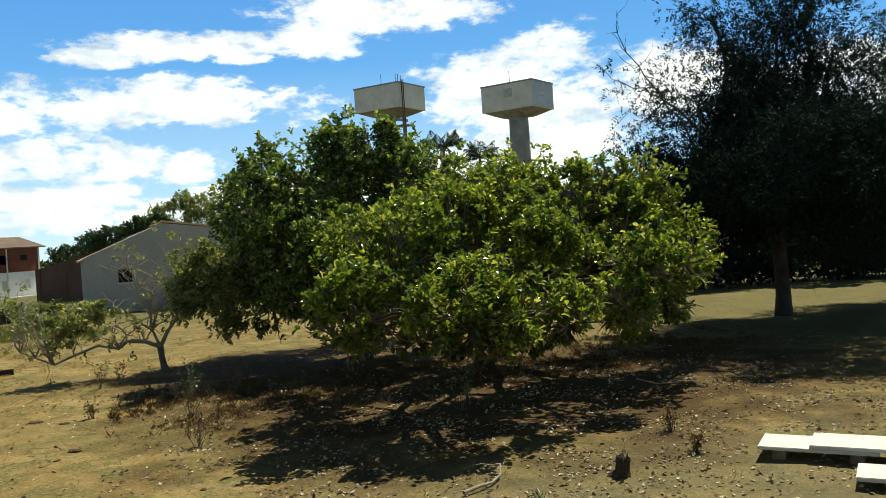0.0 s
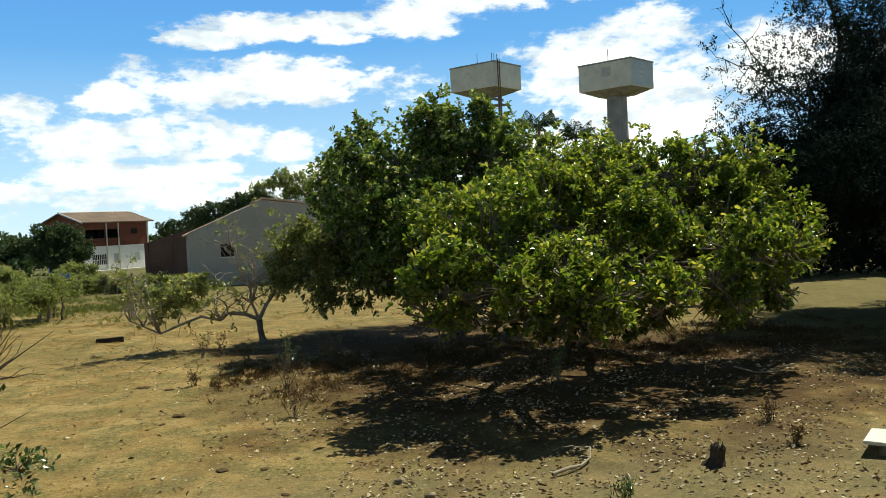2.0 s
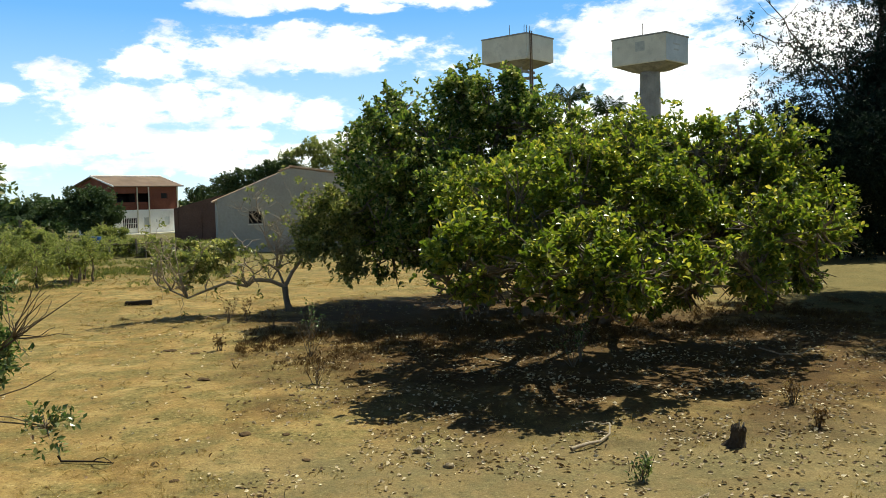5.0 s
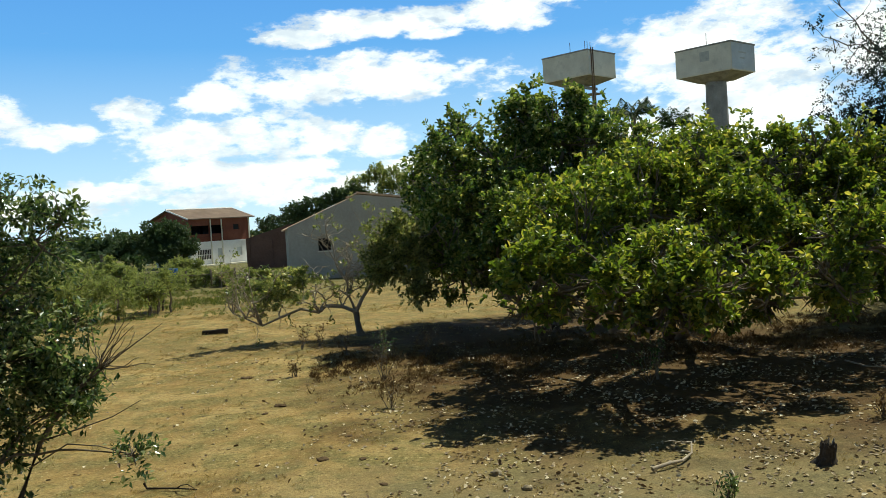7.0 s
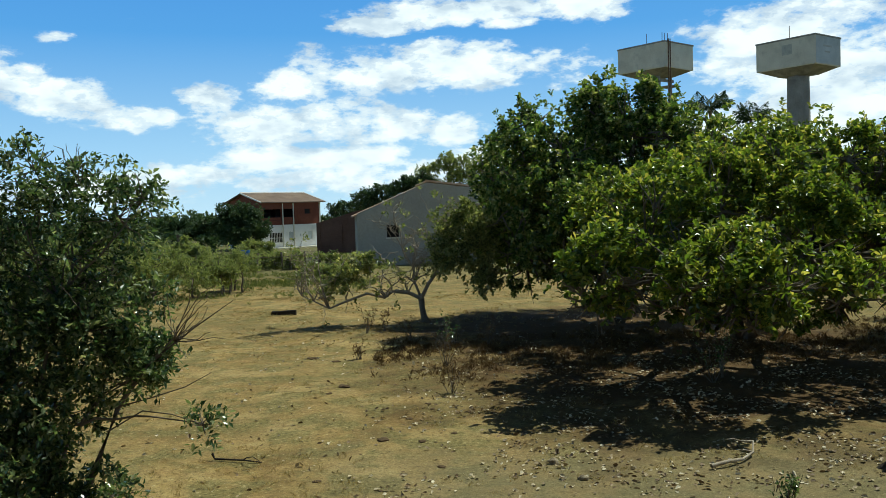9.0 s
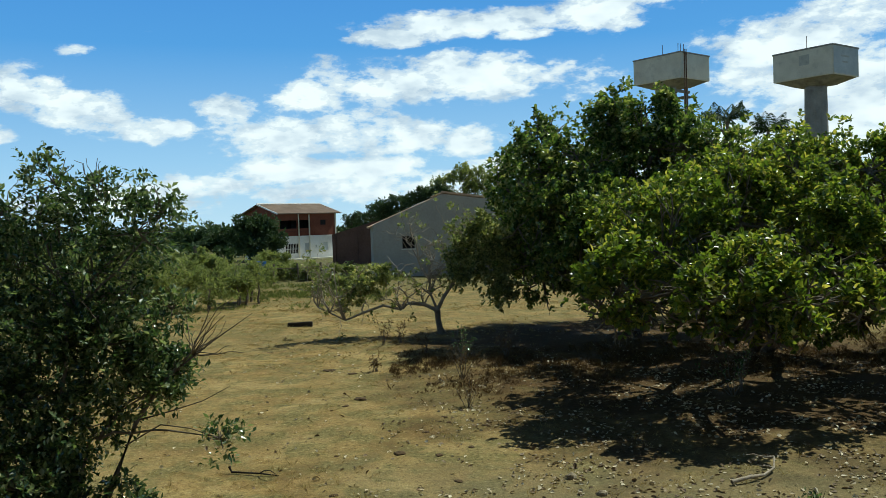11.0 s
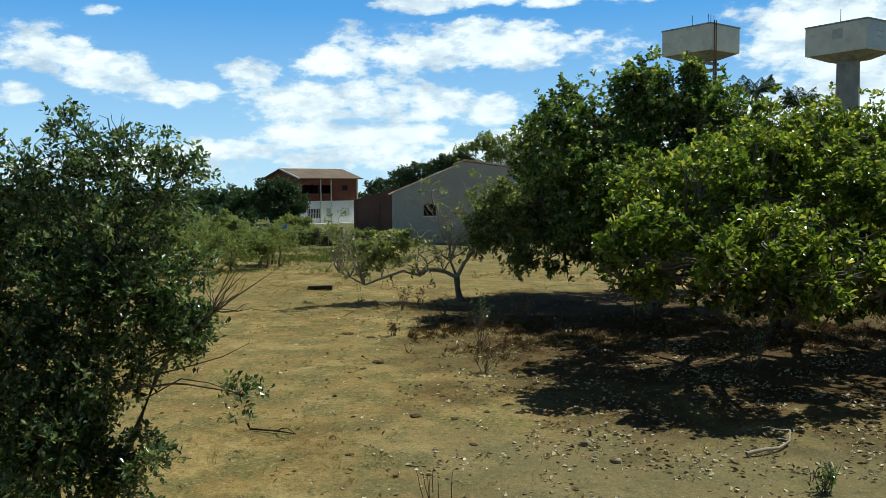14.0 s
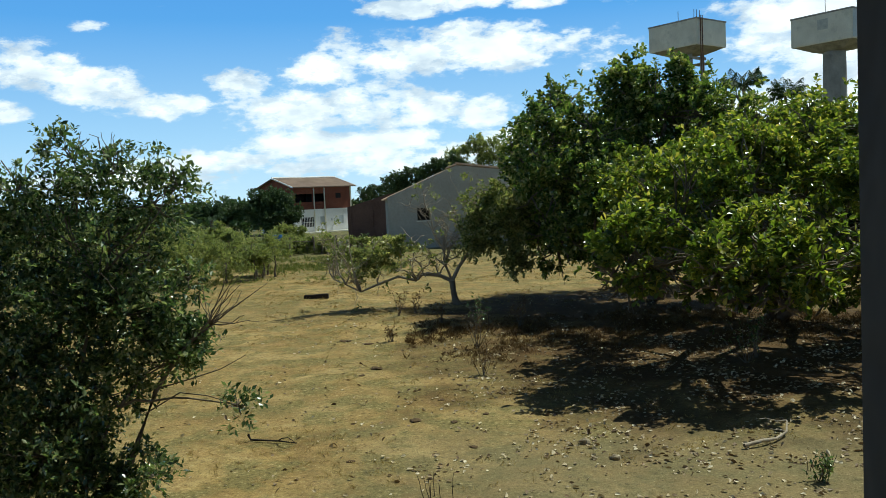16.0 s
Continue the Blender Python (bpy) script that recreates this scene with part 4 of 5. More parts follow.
# ---- tall dark feathery tree ----
def make_feathery_tree():
    rng = np.random.default_rng(31)
    X, Y = 22.0, 26.1
    tree = thing("shade_tree", Matrix(), "tall dark tree with fine feathery foliage and many stems", "tree")
    lines = [(np.array([[X, Y, -0.2], [X + 0.05, Y, 0.8], [X + 0.02, Y, 1.8], [X - 0.05, Y, 3.0]]), [0.36, 0.28, 0.26, 0.25])]
    heads = [(X - 1.6, Y - 0.3, 8.5), (X + 0.4, Y + 0.3, 11.5), (X + 2.6, Y, 9.5), (X - 0.4, Y - 0.6, 10.0), (X - 3.4, Y - 0.6, 7.4), (X + 4.6, Y + 0.5, 8.0), (X + 1.5, Y - 0.4, 12.5), (X - 2.2, Y + 0.4, 11.0)]
    tips, ways = [], []
    for h in heads:
        a, r = limb(rng, (X + rng.uniform(-0.1, 0.1), Y, 2.7), h, 0.17, 0.05, 12, 0.22, 0.0)
        lines.append((a, r * 1.15))
        for _ in range(19):
            i = rng.integers(3, 12)
            out = a[i] + unit(rng.normal(0, 1, 3) * [1, 0.9, 0.5] + [0, 0, 0.25]) * rng.uniform(1.2, 3.6) * (1.1 - 0.03 * i)
            b, r = limb(rng, a[i], out, 0.05, 0.015, 8, 0.25, 0.15)
            lines.append((b, r))
            for _ in range(9):
                j = rng.integers(3, 8)
                e = b[j] + rng.normal(0, 0.5, 3)
                c, r = limb(rng, b[j], e, 0.016, 0.005, 5, 0.3)
                lines.append((c, r))
                for q in (c[2], c[3], c[4]):
                    for _ in range(3):
                        tips.append(q + rng.normal(0, 0.2, 3)), ways.append(e - b[j] + rng.normal(0, 0.4, 3))
    child("trunk", tubes("trunk", lines, BARK_DARK, 6), tree, "dark upright trunk with many stems")
    upper = [
        (X - 0.8, Y, 4.3, 2.0), (X + 2.2, Y + 0.3, 4.4, 2.3), (X - 3.0, Y + 0.2, 4.2, 1.9), (X + 5.0, Y + 0.5, 4.5, 2.4), (X - 1.8, Y - 0.4, 6.4, 1.6),
        (X + 1.0, Y + 1.0, 6.8, 1.8), (X - 4.7, Y - 0.4, 5.2, 1.3), (X - 5.4, Y - 0.8, 6.9, 1.2), (X - 4.3, Y, 8.6, 1.2), (X + 4.4, Y, 7.2, 2.0), (X + 0.2, Y, 9.2, 1.8),
        (X - 6.6, Y - 1, 6.4, 0.9), (X + 7.4, Y + 0.5, 6.0, 2.4), (X + 6.5, Y + 0.5, 3.6, 2.2), (X + 9.0, Y + 1, 4.2, 2.4), (X - 1.4, Y + 1.5, 3.0, 2.0),
        (X + 3.5, Y + 1.5, 2.9, 2.0), (X + 0.8, Y + 0.4, 11.6, 1.7), (X + 3.0, Y, 10.6, 1.9), (X - 2.6, Y - 0.2, 10.2, 1.5), (X + 6.0, Y + 0.5, 9.6, 2.2),
        (X - 1.2, Y, 13.0, 1.7), (X + 2.6, Y, 13.4, 2.0), (X - 4.6, Y + 1.2, 3.6, 1.3)]
    lower = [
        (X - 5.6, Y - 0.6, 5.4, 1.2), (X + 8.0, Y, 9.0, 2.2), (X + 10.0, Y, 5.4, 2.4), (X + 12.0, Y + 1.0, 4.8, 2.5), (X + 6.0, Y - 2.0, 5.4, 2.0),
        (X + 3.0, Y - 2.6, 5.2, 1.7), (X + 9.0, Y - 2.5, 5.0, 2.1), (X + 0.4, Y - 2.4, 5.3, 1.5), (X - 2.0, Y - 3.8, 4.9, 1.8), (X + 1.0, Y - 4.4, 4.9, 1.9),
        (X + 4.0, Y - 4.0, 5.0, 2.1), (X + 7.0, Y - 4.0, 5.0, 2.2), (X - 4.2, Y - 2.4, 5.0, 1.6), (X - 5.0, Y - 4.3, 4.8, 1.6), (X - 3.2, Y - 4.8, 5.0, 1.8),
        (X - 1.0, Y - 5.2, 4.8, 1.8), (X - 4.0, Y - 3.0, 5.45, 1.6), (X - 2.0, Y - 3.4, 6.6, 1.7), (X + 1.5, Y - 5.4, 4.6, 1.7), (16.8, 19.2, 5.4, 1.5),
        (18.6, 18.6, 5.4, 1.8), (17.8, 20.6, 5.2, 1.6), (20.5, 19.4, 5.4, 2.0), (19.5, 17.6, 5.2, 1.7)]
    lobes = upper + lower
    p, d = lobe_points(rng, [q for q in lobes if q[2] < 5.5], 280, 0.9, 0.3, 0.15, 0.7, 0.9)
    p2, d2 = lobe_points(rng, [q for q in lobes if q[2] >= 5.5], 160, 0.9, 0.3, 0.5, 0.7, 0.7)
    p, d = np.concatenate([p, p2]), np.concatenate([d, d2])
    p, d = np.concatenate([p, np.array(tips)]), np.concatenate([d, np.array(ways)])
    v, f = sprays(rng, p, d + rng.normal(0, 0.5, d.shape), 8, 0.38, 0.135, 0.06)
    child("crown", quick_mesh("crown", v, f, FEATHER), tree, "fine dark blue-green leaflets")
    # a bare reaching bough on the sunny side
    bough = []
    a, r = limb(rng, (X - 3.6, Y - 0.6, 6.0), (X - 6.6, Y - 1.2, 9.9), 0.06, 0.012, 11, 0.25, 0.1)
    bough.append((a, r))
    for i in range(3, 11):
        for _ in range(3):
            bough.append(limb(rng, a[i], a[i] + rng.normal(0, 0.45, 3) + [0, 0, 0.2], 0.014, 0.004, 5, 0.35))
    child("bough", tubes("bough", bough, BARK_DARK, 5), tree, "thin half-bare bough")


make_feathery_tree()


# ---- near bush ----
def make_bush():
    rng = np.random.default_rng(41)
    bush = thing("tall_bush", Matrix(), "tall dark glossy-leaved bush with thin slanting stems", "bush")
    lines = []
    base = np.array([-4.35, 9.0, 0])
    stems = [(-3.85, 9.1, 1.6), (-4.6, 9.4, 2.4), (-4.9, 9.2, 2.0), (-4.2, 9.6, 2.9)]
    lines.append((np.array([base + [0.25, 0, -0.1], (-3.95, 9.0, 0.55), (-3.72, 9.1, 1.1), (-3.5, 9.3, 1.75), (-3.2, 9.5, 2.2), (-2.75, 9.8, 2.55), (-2.3, 9.9, 2.85)]), [0.05, 0.045, 0.038, 0.028, 0.017, 0.009, 0.003]))
    lines.append((np.array([(-3.2, 9.5, 2.2), (-2.95, 9.6, 2.45), (-2.8, 9.7, 2.8), (-2.72, 9.7, 3.0)]), [0.014, 0.011, 0.007, 0.003]))
    lines.append((np.array([(-3.5, 9.3, 1.75), (-3.1, 9.3, 1.85), (-2.75, 9.3, 1.95), (-2.45, 9.3, 2.1)]), [0.01, 0.008, 0.006, 0.003]))
    lines.append((np.array([(-3.6, 9.2, 1.5), (-3.2, 9.2, 1.72), (-2.9, 9.25, 1.66), (-2.6, 9.25, 1.55)]), [0.01, 0.008, 0.006, 0.003]))
    for _ in range(16):
        e = np.array([-2.75, 9.7, 2.6]) + rng.normal(0, 0.25, 3) + [0.1, 0, 0.1]
        lines.append(limb(rng, (-2.95, 9.65, 2.42), e, 0.008, 0.003, 6, 0.3))
    lobes = [(-4.08, 10.0, 4.25, 0.55), (-4.6, 10.0, 3.95, 0.6), (-3.65, 10.0, 3.85, 0.5), (-5.1, 10.0, 3.4, 0.65), (-4.2, 9.9, 3.4, 0.7), (-3.7, 9.8, 3.2, 0.34), (-4.7, 9.6, 2.75, 0.75), (-3.9, 9.5, 2.6, 0.65), (-3.35, 9.6, 2.45, 0.42), (-4.85, 9.3, 1.95, 0.75), (-4.2, 9.3, 1.75, 0.6), (-3.4, 9.5, 2.0, 0.34), (-4.7, 9.0, 1.1, 0.75), (-4.25, 9.0, 0.75, 0.5), (-3.55, 9.0, 0.85, 0.33), (-5.6, 9.8, 2.6, 0.8), (-5.6, 9.3, 1.5, 0.9), (-5.7, 10.0, 3.6, 0.5), (-2.58, 9.3, 1.52, 0.15), (-3.35, 10.0, 4.05, 0.34), (-4.6, 10.0, 4.45, 0.4), (-5.3, 10.0, 4.1, 0.5), (-3.25, 9.7, 2.15, 0.34), (-3.2, 9.8, 2.95, 0.22), (-5.2, 9.2, 0.6, 0.7), (-3.75, 9.0, 0.5, 0.3)]
    for x, y, z, r in lobes:
        near = min(stems, key=lambda s: math.dist(s, (x, y, z)))
        if z > 1.3:
            lines.append(limb(rng, near, (x, y, z), 0.018, 0.007, 8, 0.25, 0.05))
        for _ in range(12):
            d = unit(rng.normal(0, 1, 3) + [0, 0, 0.3])
            lines.append(limb(rng, (x, y, z), np.array([x, y, z]) + d * r * 1.0, 0.01, 0.003, 6, 0.3))
    for s in stems:
        lines.append(limb(rng, base + rng.normal(0, 0.08, 3) * [1, 1, 0] - [0, 0, 0.1], s, 0.034, 0.018, 8, 0.18))
    child("stem", tubes("stem", lines, BARK, 6), bush, "thin brown slanting stems")
    low, ld = lobe_points(rng, [(x, y, z, r * 0.95) for x, y, z, r in lobes if z < 3.0], 1600, 1.0, 0.3, 0.42, 0.3, 0.26)
    top, td = lobe_points(rng, [(x, y, z, r * 0.93) for x, y, z, r in lobes if z >= 3.0], 1150, 0.9, 0.3, 0.55, 0.3, 0.22)
    p, d = np.concatenate([low, top]), np.concatenate([ld, td])
    v, f = sprays(rng, p, d + rng.normal(0, 0.6, d.shape) + [0, 0, 0.3], 7, 0.17, 0.082, 0.046)
    child("crown", quick_mesh("crown", v, f, BUSH), bush, "small glossy dark green leaves")


make_bush()


# ---- scrub, woods and palms behind ----
def leafy(name, seed, lobes, density, leaf, material, label, category, trunk=None, group="", per=6, gap=0.35, kind=""):
    rng = np.random.default_rng(seed)
    t = thing(name, Matrix(), label, category, group, kind)
    lines = []
    for x, y, z, r in lobes:
        b = np.array(trunk or (x, y, 0.0))
        if not trunk and lines:
            child("stem", tubes("stem", lines, BARK, 5), t)
            lines = []
        lines.append(limb(rng, b - [0, 0, 0.2], (x, y, z), 0.05 + 0.03 * r, 0.03, 7, 0.2))
        for _ in range(6):
            lines.append(limb(rng, (x, y, z), np.array([x, y, z]) + unit(rng.normal(0, 1, 3)) * r * 0.9, 0.03, 0.01, 5, 0.25))
    child("trunk" if trunk else "stem", tubes("trunk", lines, BARK, 5), t)
    p, d = lobe_points(rng, lobes, density, 0.85, 0.35, gap, 1.0)
    v, f = rosettes(rng, p, d + rng.normal(0, 0.5, d.shape) + [0, 0, 0.3], per, leaf, leaf * 0.5)
    child("crown", quick_mesh("crown", v, f, material), t)
    return t


leafy("tree", 51, [(-21.2, 92.0, 3.9, 2.0), (-19.3, 92.0, 3.5, 1.9), (-20.4, 91.6, 2.2, 2.2), (-22.6, 92.0, 2.9, 1.3), (-18.4, 92.0, 2.2, 1.2)], 260, 0.3, WOODS, "round dense dark tree beside the brick house", "tree", (-20.3, 92.0, 0), gap=0.15)
leafy("tree", 52, [(-4.6, 92.0, 6.0, 1.6), (-2.6, 93.0, 6.6, 1.5), (-6.4, 92.0, 5.2, 1.6), (-0.5, 93.0, 7.1, 1.4)], 200, 0.3, WOODS, "dark tree behind the grey building", "tree", (-4.0, 92.5, 0))
leafy("tree", 53, [(2.2, 95.0, 9.2, 1.7), (4.6, 95.0, 9.0, 1.8), (0.2, 95.0, 8.0, 1.6), (6.6, 96.0, 7.6, 2.0), (3.2, 95.0, 7.2, 2.0)], 130, 0.3, SCRUB, "airy pale green tree behind the grey building", "tree", (3.0, 95.0, 0), gap=0.45)
leafy("tree", 54, [(-10.5, 118.0, 4.6, 2.0), (-7.8, 117.0, 5.0, 2.2), (-13.0, 120.0, 4.2, 1.8)], 120, 0.35, WOODS, "dark trees past the brick wall", "tree", (-10.0, 118.0, 0))


def make_scrub():
    rng = np.random.default_rng(61)
    spots = [(-12.4, 40, 1.7, 2.9), (-14.6, 42, 1.9, 3.3), (-10.6, 45, 1.4, 2.4), (-16.8, 45, 1.7, 2.2), (-13.5, 52, 1.5, 2.0), (-19.5, 50, 1.8, 2.4), (-16.5, 57, 1.6, 2.2), (-22.5, 55, 2.0, 2.6), (-12.5, 62, 1.2, 1.1), (-20.0, 64, 1.8, 2.6),
             (-25.0, 62, 2.0, 2.8), (-9.6, 60, 1.1, 1.0), (-26.0, 72, 2.0, 2.6), (-15.5, 74, 1.4, 2.0), (-8.0, 66, 1.0, 0.9), (-21.5, 44, 2.0, 2.4), (-29.0, 52, 2.4, 3.0), (-24.5, 38, 2.0, 2.6), (-15.8, 38, 2.0, 3.5), (-10.2, 42, 1.2, 2.0), (-18.5, 39, 2.2, 3.4), (-7.6, 52, 1.0, 1.0), (-5.6, 50, 0.9, 0.8)]
    for k, (x, y, r, h) in enumerate(spots):
        lobes = [(x + rng.normal(0, 0.5) * r, y + rng.normal(0, 0.4) * r, h * rng.uniform(0.35, 0.7), r * rng.uniform(0.5, 0.8)) for _ in range(4)]
        leafy("shrub", 100 + k, lobes, 330, 0.13 if y < 56 else 0.2, SCRUB, "grey-green thorny shrub in the dry pasture", "shrub", group="scrub beside the pasture", per=6, gap=0.3)


make_scrub()


def make_far_woods():
    rng = np.random.default_rng(71)
    lobes = []
    for x in np.arange(-220, 260, 4.5):
        y = 185 + 25 * math.sin(x * 0.03) + rng.normal(0, 6)
        lobes.append((x, y, rng.uniform(1.0, 2.4), rng.uniform(1.8, 3.0)))
    for x in np.arange(-110, -30, 1.5):
        lobes.append((x, rng.uniform(150, 175), rng.uniform(1.4, 3.2), rng.uniform(2.2, 3.2)))
    for x in np.arange(-70, -22, 1.8):
        lobes.append((x, rng.uniform(95, 125), rng.uniform(0.5, 1.2), rng.uniform(1.3, 2.0)))
    for x in np.arange(-90, -26, 3.6):
        lobes.append((x, rng.uniform(90, 140), rng.uniform(0.6, 1.3), rng.uniform(1.2, 2.0)))
    p, d = lobe_points(rng, lobes, 17, 0.85, 0.3, 0.05, 2.0, 1.2)
    v, f = rosettes(rng, p, d + [0, 0, 0.4], 5, 0.7, 0.5)
    tagged(new("far_woods", quick_mesh("far_woods", v, f, WOODS)), "low dark woods along the horizon", "woods", kind="stuff")
    lobes = [(x, 49.5 - 0.333 * x + rng.normal(0, 0.8), 1.1, 1.7) for x in np.arange(17, 66, 1.4)]
    for x in np.arange(18, 66, 1.3):
        lobes.append((x, 51.5 - 0.333 * x + rng.normal(0, 1.5), rng.uniform(1.4, 5.4), rng.uniform(2.0, 3.0)))
    p, d = lobe_points(rng, lobes, 60, 0.95, 0.3, 0.1, 2.0, 0.9)
    v, f = rosettes(rng, p, d + [0, 0, 0.4], 6, 0.4, 0.24)
    tagged(new("hedge", quick_mesh("hedge", v, f, FEATHER)), "dense dark thicket behind the pasture", "thicket", kind="stuff")


make_far_woods()


def palm(seed, x, y, top, length, label):
    rng = np.random.default_rng(seed)
    t = thing("palm_tree", Matrix.Translation((x, y, 0)), label, "palm tree", "coconut palms")
    child("trunk", tubes("trunk", [limb(rng, (0.5, 0, -0.2), (0, 0, top), 0.2, 0.12, 12, 0.05)], BARK, 8), t)
    for k in range(15):
        a, lift = k * 2.4 + rng.uniform(-0.3, 0.3), rng.uniform(0.35, 1.5)
        s = np.linspace(0, 1, 10)
        reach = length * rng.uniform(0.85, 1.1)
        rad = s * reach * math.cos(lift * 0.8)
        z = top + s * reach * math.sin(lift) - s**2 * reach * (0.2 + 0.3 * math.cos(lift))
        pts = np.stack([rad * math.cos(a), rad * math.sin(a), z], -1)
        frond = child("frond", tubes("rib", [(pts, np.linspace(0.035, 0.008, 10))], PALM, 4), t)
        q = np.repeat(np.linspace(0.1, 1, 46), 2)
        base = np.stack([np.interp(q, s, pts[:, i]) for i in range(3)], -1)
        along = unit(np.stack([np.interp(q, s, np.gradient(pts[:, i])) for i in range(3)], -1))
        side = unit(np.cross(along, [0, 0, 1.0])) * np.where(np.arange(92) % 2, 1, -1)[:, None]
        v, f = leaves(rng, base, side * 0.7 + along * 0.7 - [0, 0, 0.75], length * 0.36 * np.sin(np.pi * (0.15 + 0.8 * q)), 0.045, 0.1, False)
        child("leaflet", quick_mesh("leaflet", v, f, PALM), frond)
    return t


palm(81, 20.4, 60.0, 10.5, 2.2, "coconut palm with dark arching fronds")
palm(82, 23.4, 60.0, 9.6, 1.9, "coconut palm with light green fronds")
palm(83, -19.0, 64.0, 3.0, 1.5, "short palm among the scrub")


# ---- things lying about ----
def make_slabs():
    ang = radians(-47)
    rows = ((8.59, 11.01, 1.7, 0.85, 0.2, 0.255, (0.2, 1.3), "white painted concrete slab laid flat on low brick feet"),
            (9.1, 10.46, 3.4, 0.84, 0.26, 0.315, (1.1, 2.9), "white painted concrete slab lapped over another slab"),
            (8.75, 9.2, 2.6, 0.74, 0.14, 0.2, (0.35, 2.0), "low white painted slab beside two others"))
    for x, y, long_, wide, z0, z1, feet, label in rows:
        s = thing("concrete_slab", Matrix.Translation((x, y, 0)) @ Matrix.Rotation(ang, 4, "Z"), label, "slab", "white concrete slabs")
        bm = bmesh.new()
        add_box(bm, 0, long_, 0, wide, z0, z1, 0.008)
        part("top", bm, SLABPAINT, s)
        for q in feet:
            box("foot", q, q + 0.2, 0.08, wide - 0.1, -0.05, z0 - 0.001, STONE, s, 0.015)


make_slabs()


def lump(name, x, y, r, flat, material, seed, label, category, group=""):
    rng = np.random.default_rng(seed)
    bm = bmesh.new()
    bmesh.ops.create_icosphere(bm, subdivisions=3, radius=1.0)
    for v in bm.verts:
        k = 1 + 0.38 * noise.noise(v.co * 1.6 + Vector((seed, 0, 0))) + 0.15 * noise.noise(v.co * 4.0 + Vector((0, seed, 0)))
        v.co = Vector((v.co.x * r * k, v.co.y * r * k * 0.75, v.co.z * r * flat * k))
    ob = part(name, bm, material)
    for f in ob.data.polygons:
        f.use_smooth = True
    ob.matrix_basis = pose(x, y, float(land_height(x, y)) + r * flat * 0.45, 0, 0, rng.uniform(0, 360))
    return tagged(ob, label, category, group)


lump("stone", 1.77, 12.35, 0.09, 0.6, STONE, 3, "pale-topped fieldstone on bare earth", "stone", "stones in the pasture")
lump("stone", 2.08, 11.6, 0.07, 0.6, STONE, 4, "small dark fieldstone on bare earth", "stone", "stones in the pasture")
lump("stone", -1.6, 9.6, 0.09, 0.7, STONE, 5, "small dark fieldstone on bare earth", "stone", "stones in the pasture")
for k, (x, y, r) in enumerate(((-0.86, 13.94, 0.16), (-0.2, 13.72, 0.10), (-0.1, 16.6, 0.09), (-0.02, 16.2, 0.08), (-1.95, 18.4, 0.2), (-2.2, 17.7, 0.1), (-2.5, 21.8, 0.16), (-0.45, 15.4, 0.1), (0.1, 12.4, 0.09), (-1.7, 11.9, 0.09), (0.35, 14.2, 0.08), (-3.2, 22.6, 0.22), (0.7, 15.9, 0.12))):
    lump("dung_pat", x, y, r * 0.8, 0.16, DUNG, 20 + k, "dark dried cattle dung on the ground", "dung", "dung pats on the pasture")


def make_stump():
    s = thing("tree_stump", Matrix.Translation((6.45, 11.5, 0)) @ Matrix.Rotation(0.16, 4, "Y") @ Matrix.Scale(0.8, 4), "short dark broken tree stump in leaf litter", "stump")
    bm = bmesh.new()
    rings, sides = [], 22
    # root flare, waist, ragged rim, then down into the rotten hollow
    for z, r in ((-0.06, 0.23), (0.02, 0.18), (0.1, 0.145), (0.2, 0.135), (0.29, 0.14), (0.34, 0.12), (0.3, 0.085), (0.2, 0.06)):
        ring = []
        for k in range(sides):
            a = 2 * math.pi * k / sides
            way = Vector((math.cos(a), math.sin(a), 0))
            q = r * (1 + 0.22 * noise.noise(way * 2.1 + Vector((0, 0, z * 3))) + (0.2 * math.cos(5 * a) if z < 0.05 else 0))
            lift = 0.13 * noise.noise(way * 3.0 + Vector((4, 0, 0))) if z > 0.25 else 0
            ring.append(bm.verts.new((way.x * q, way.y * q, z + lift)))
        rings.append(ring)
    for a, b in zip(rings, rings[1:]):
        for k in range(sides):
            bm.faces.new([a[k], a[(k + 1) % sides], b[(k + 1) % sides], b[k]])
    bm.faces.new(rings[-1])
    part("body", bm, BARK_DARK, s)
    lines = [(np.array([[0.1 * math.cos(a), 0.1 * math.sin(a), 0.27], [0.12 * math.cos(a), 0.12 * math.sin(a), 0.36], [0.13 * math.cos(a), 0.13 * math.sin(a), 0.43]]), [0.03, 0.022, 0.006]) for a in (0.4, 1.1, 3.9)]
    for line in lines:
        child("splinter", tubes("splinter", [line], BARK_PALE, 5), s, "pale broken splinter")


make_stump()


def stick(name, points, r, material, label, category, seed, twigs=3):
    rng = np.random.default_rng(seed)
    pts = np.array(points, float)
    pts[:, 2] += land_height(pts[:, 0], pts[:, 1])
    lines = [(pts, np.linspace(r, r * 0.4, len(pts)))]
    for _ in range(twigs):
        i = rng.integers(1, len(pts))
        lines.append(limb(rng, pts[i], pts[i] + [rng.normal(0, 0.2), rng.normal(0, 0.2), 0.06], r * 0.5, r * 0.15, 5, 0.3))
    return tagged(new(name, tubes(name, lines, material, 7)), label, category)


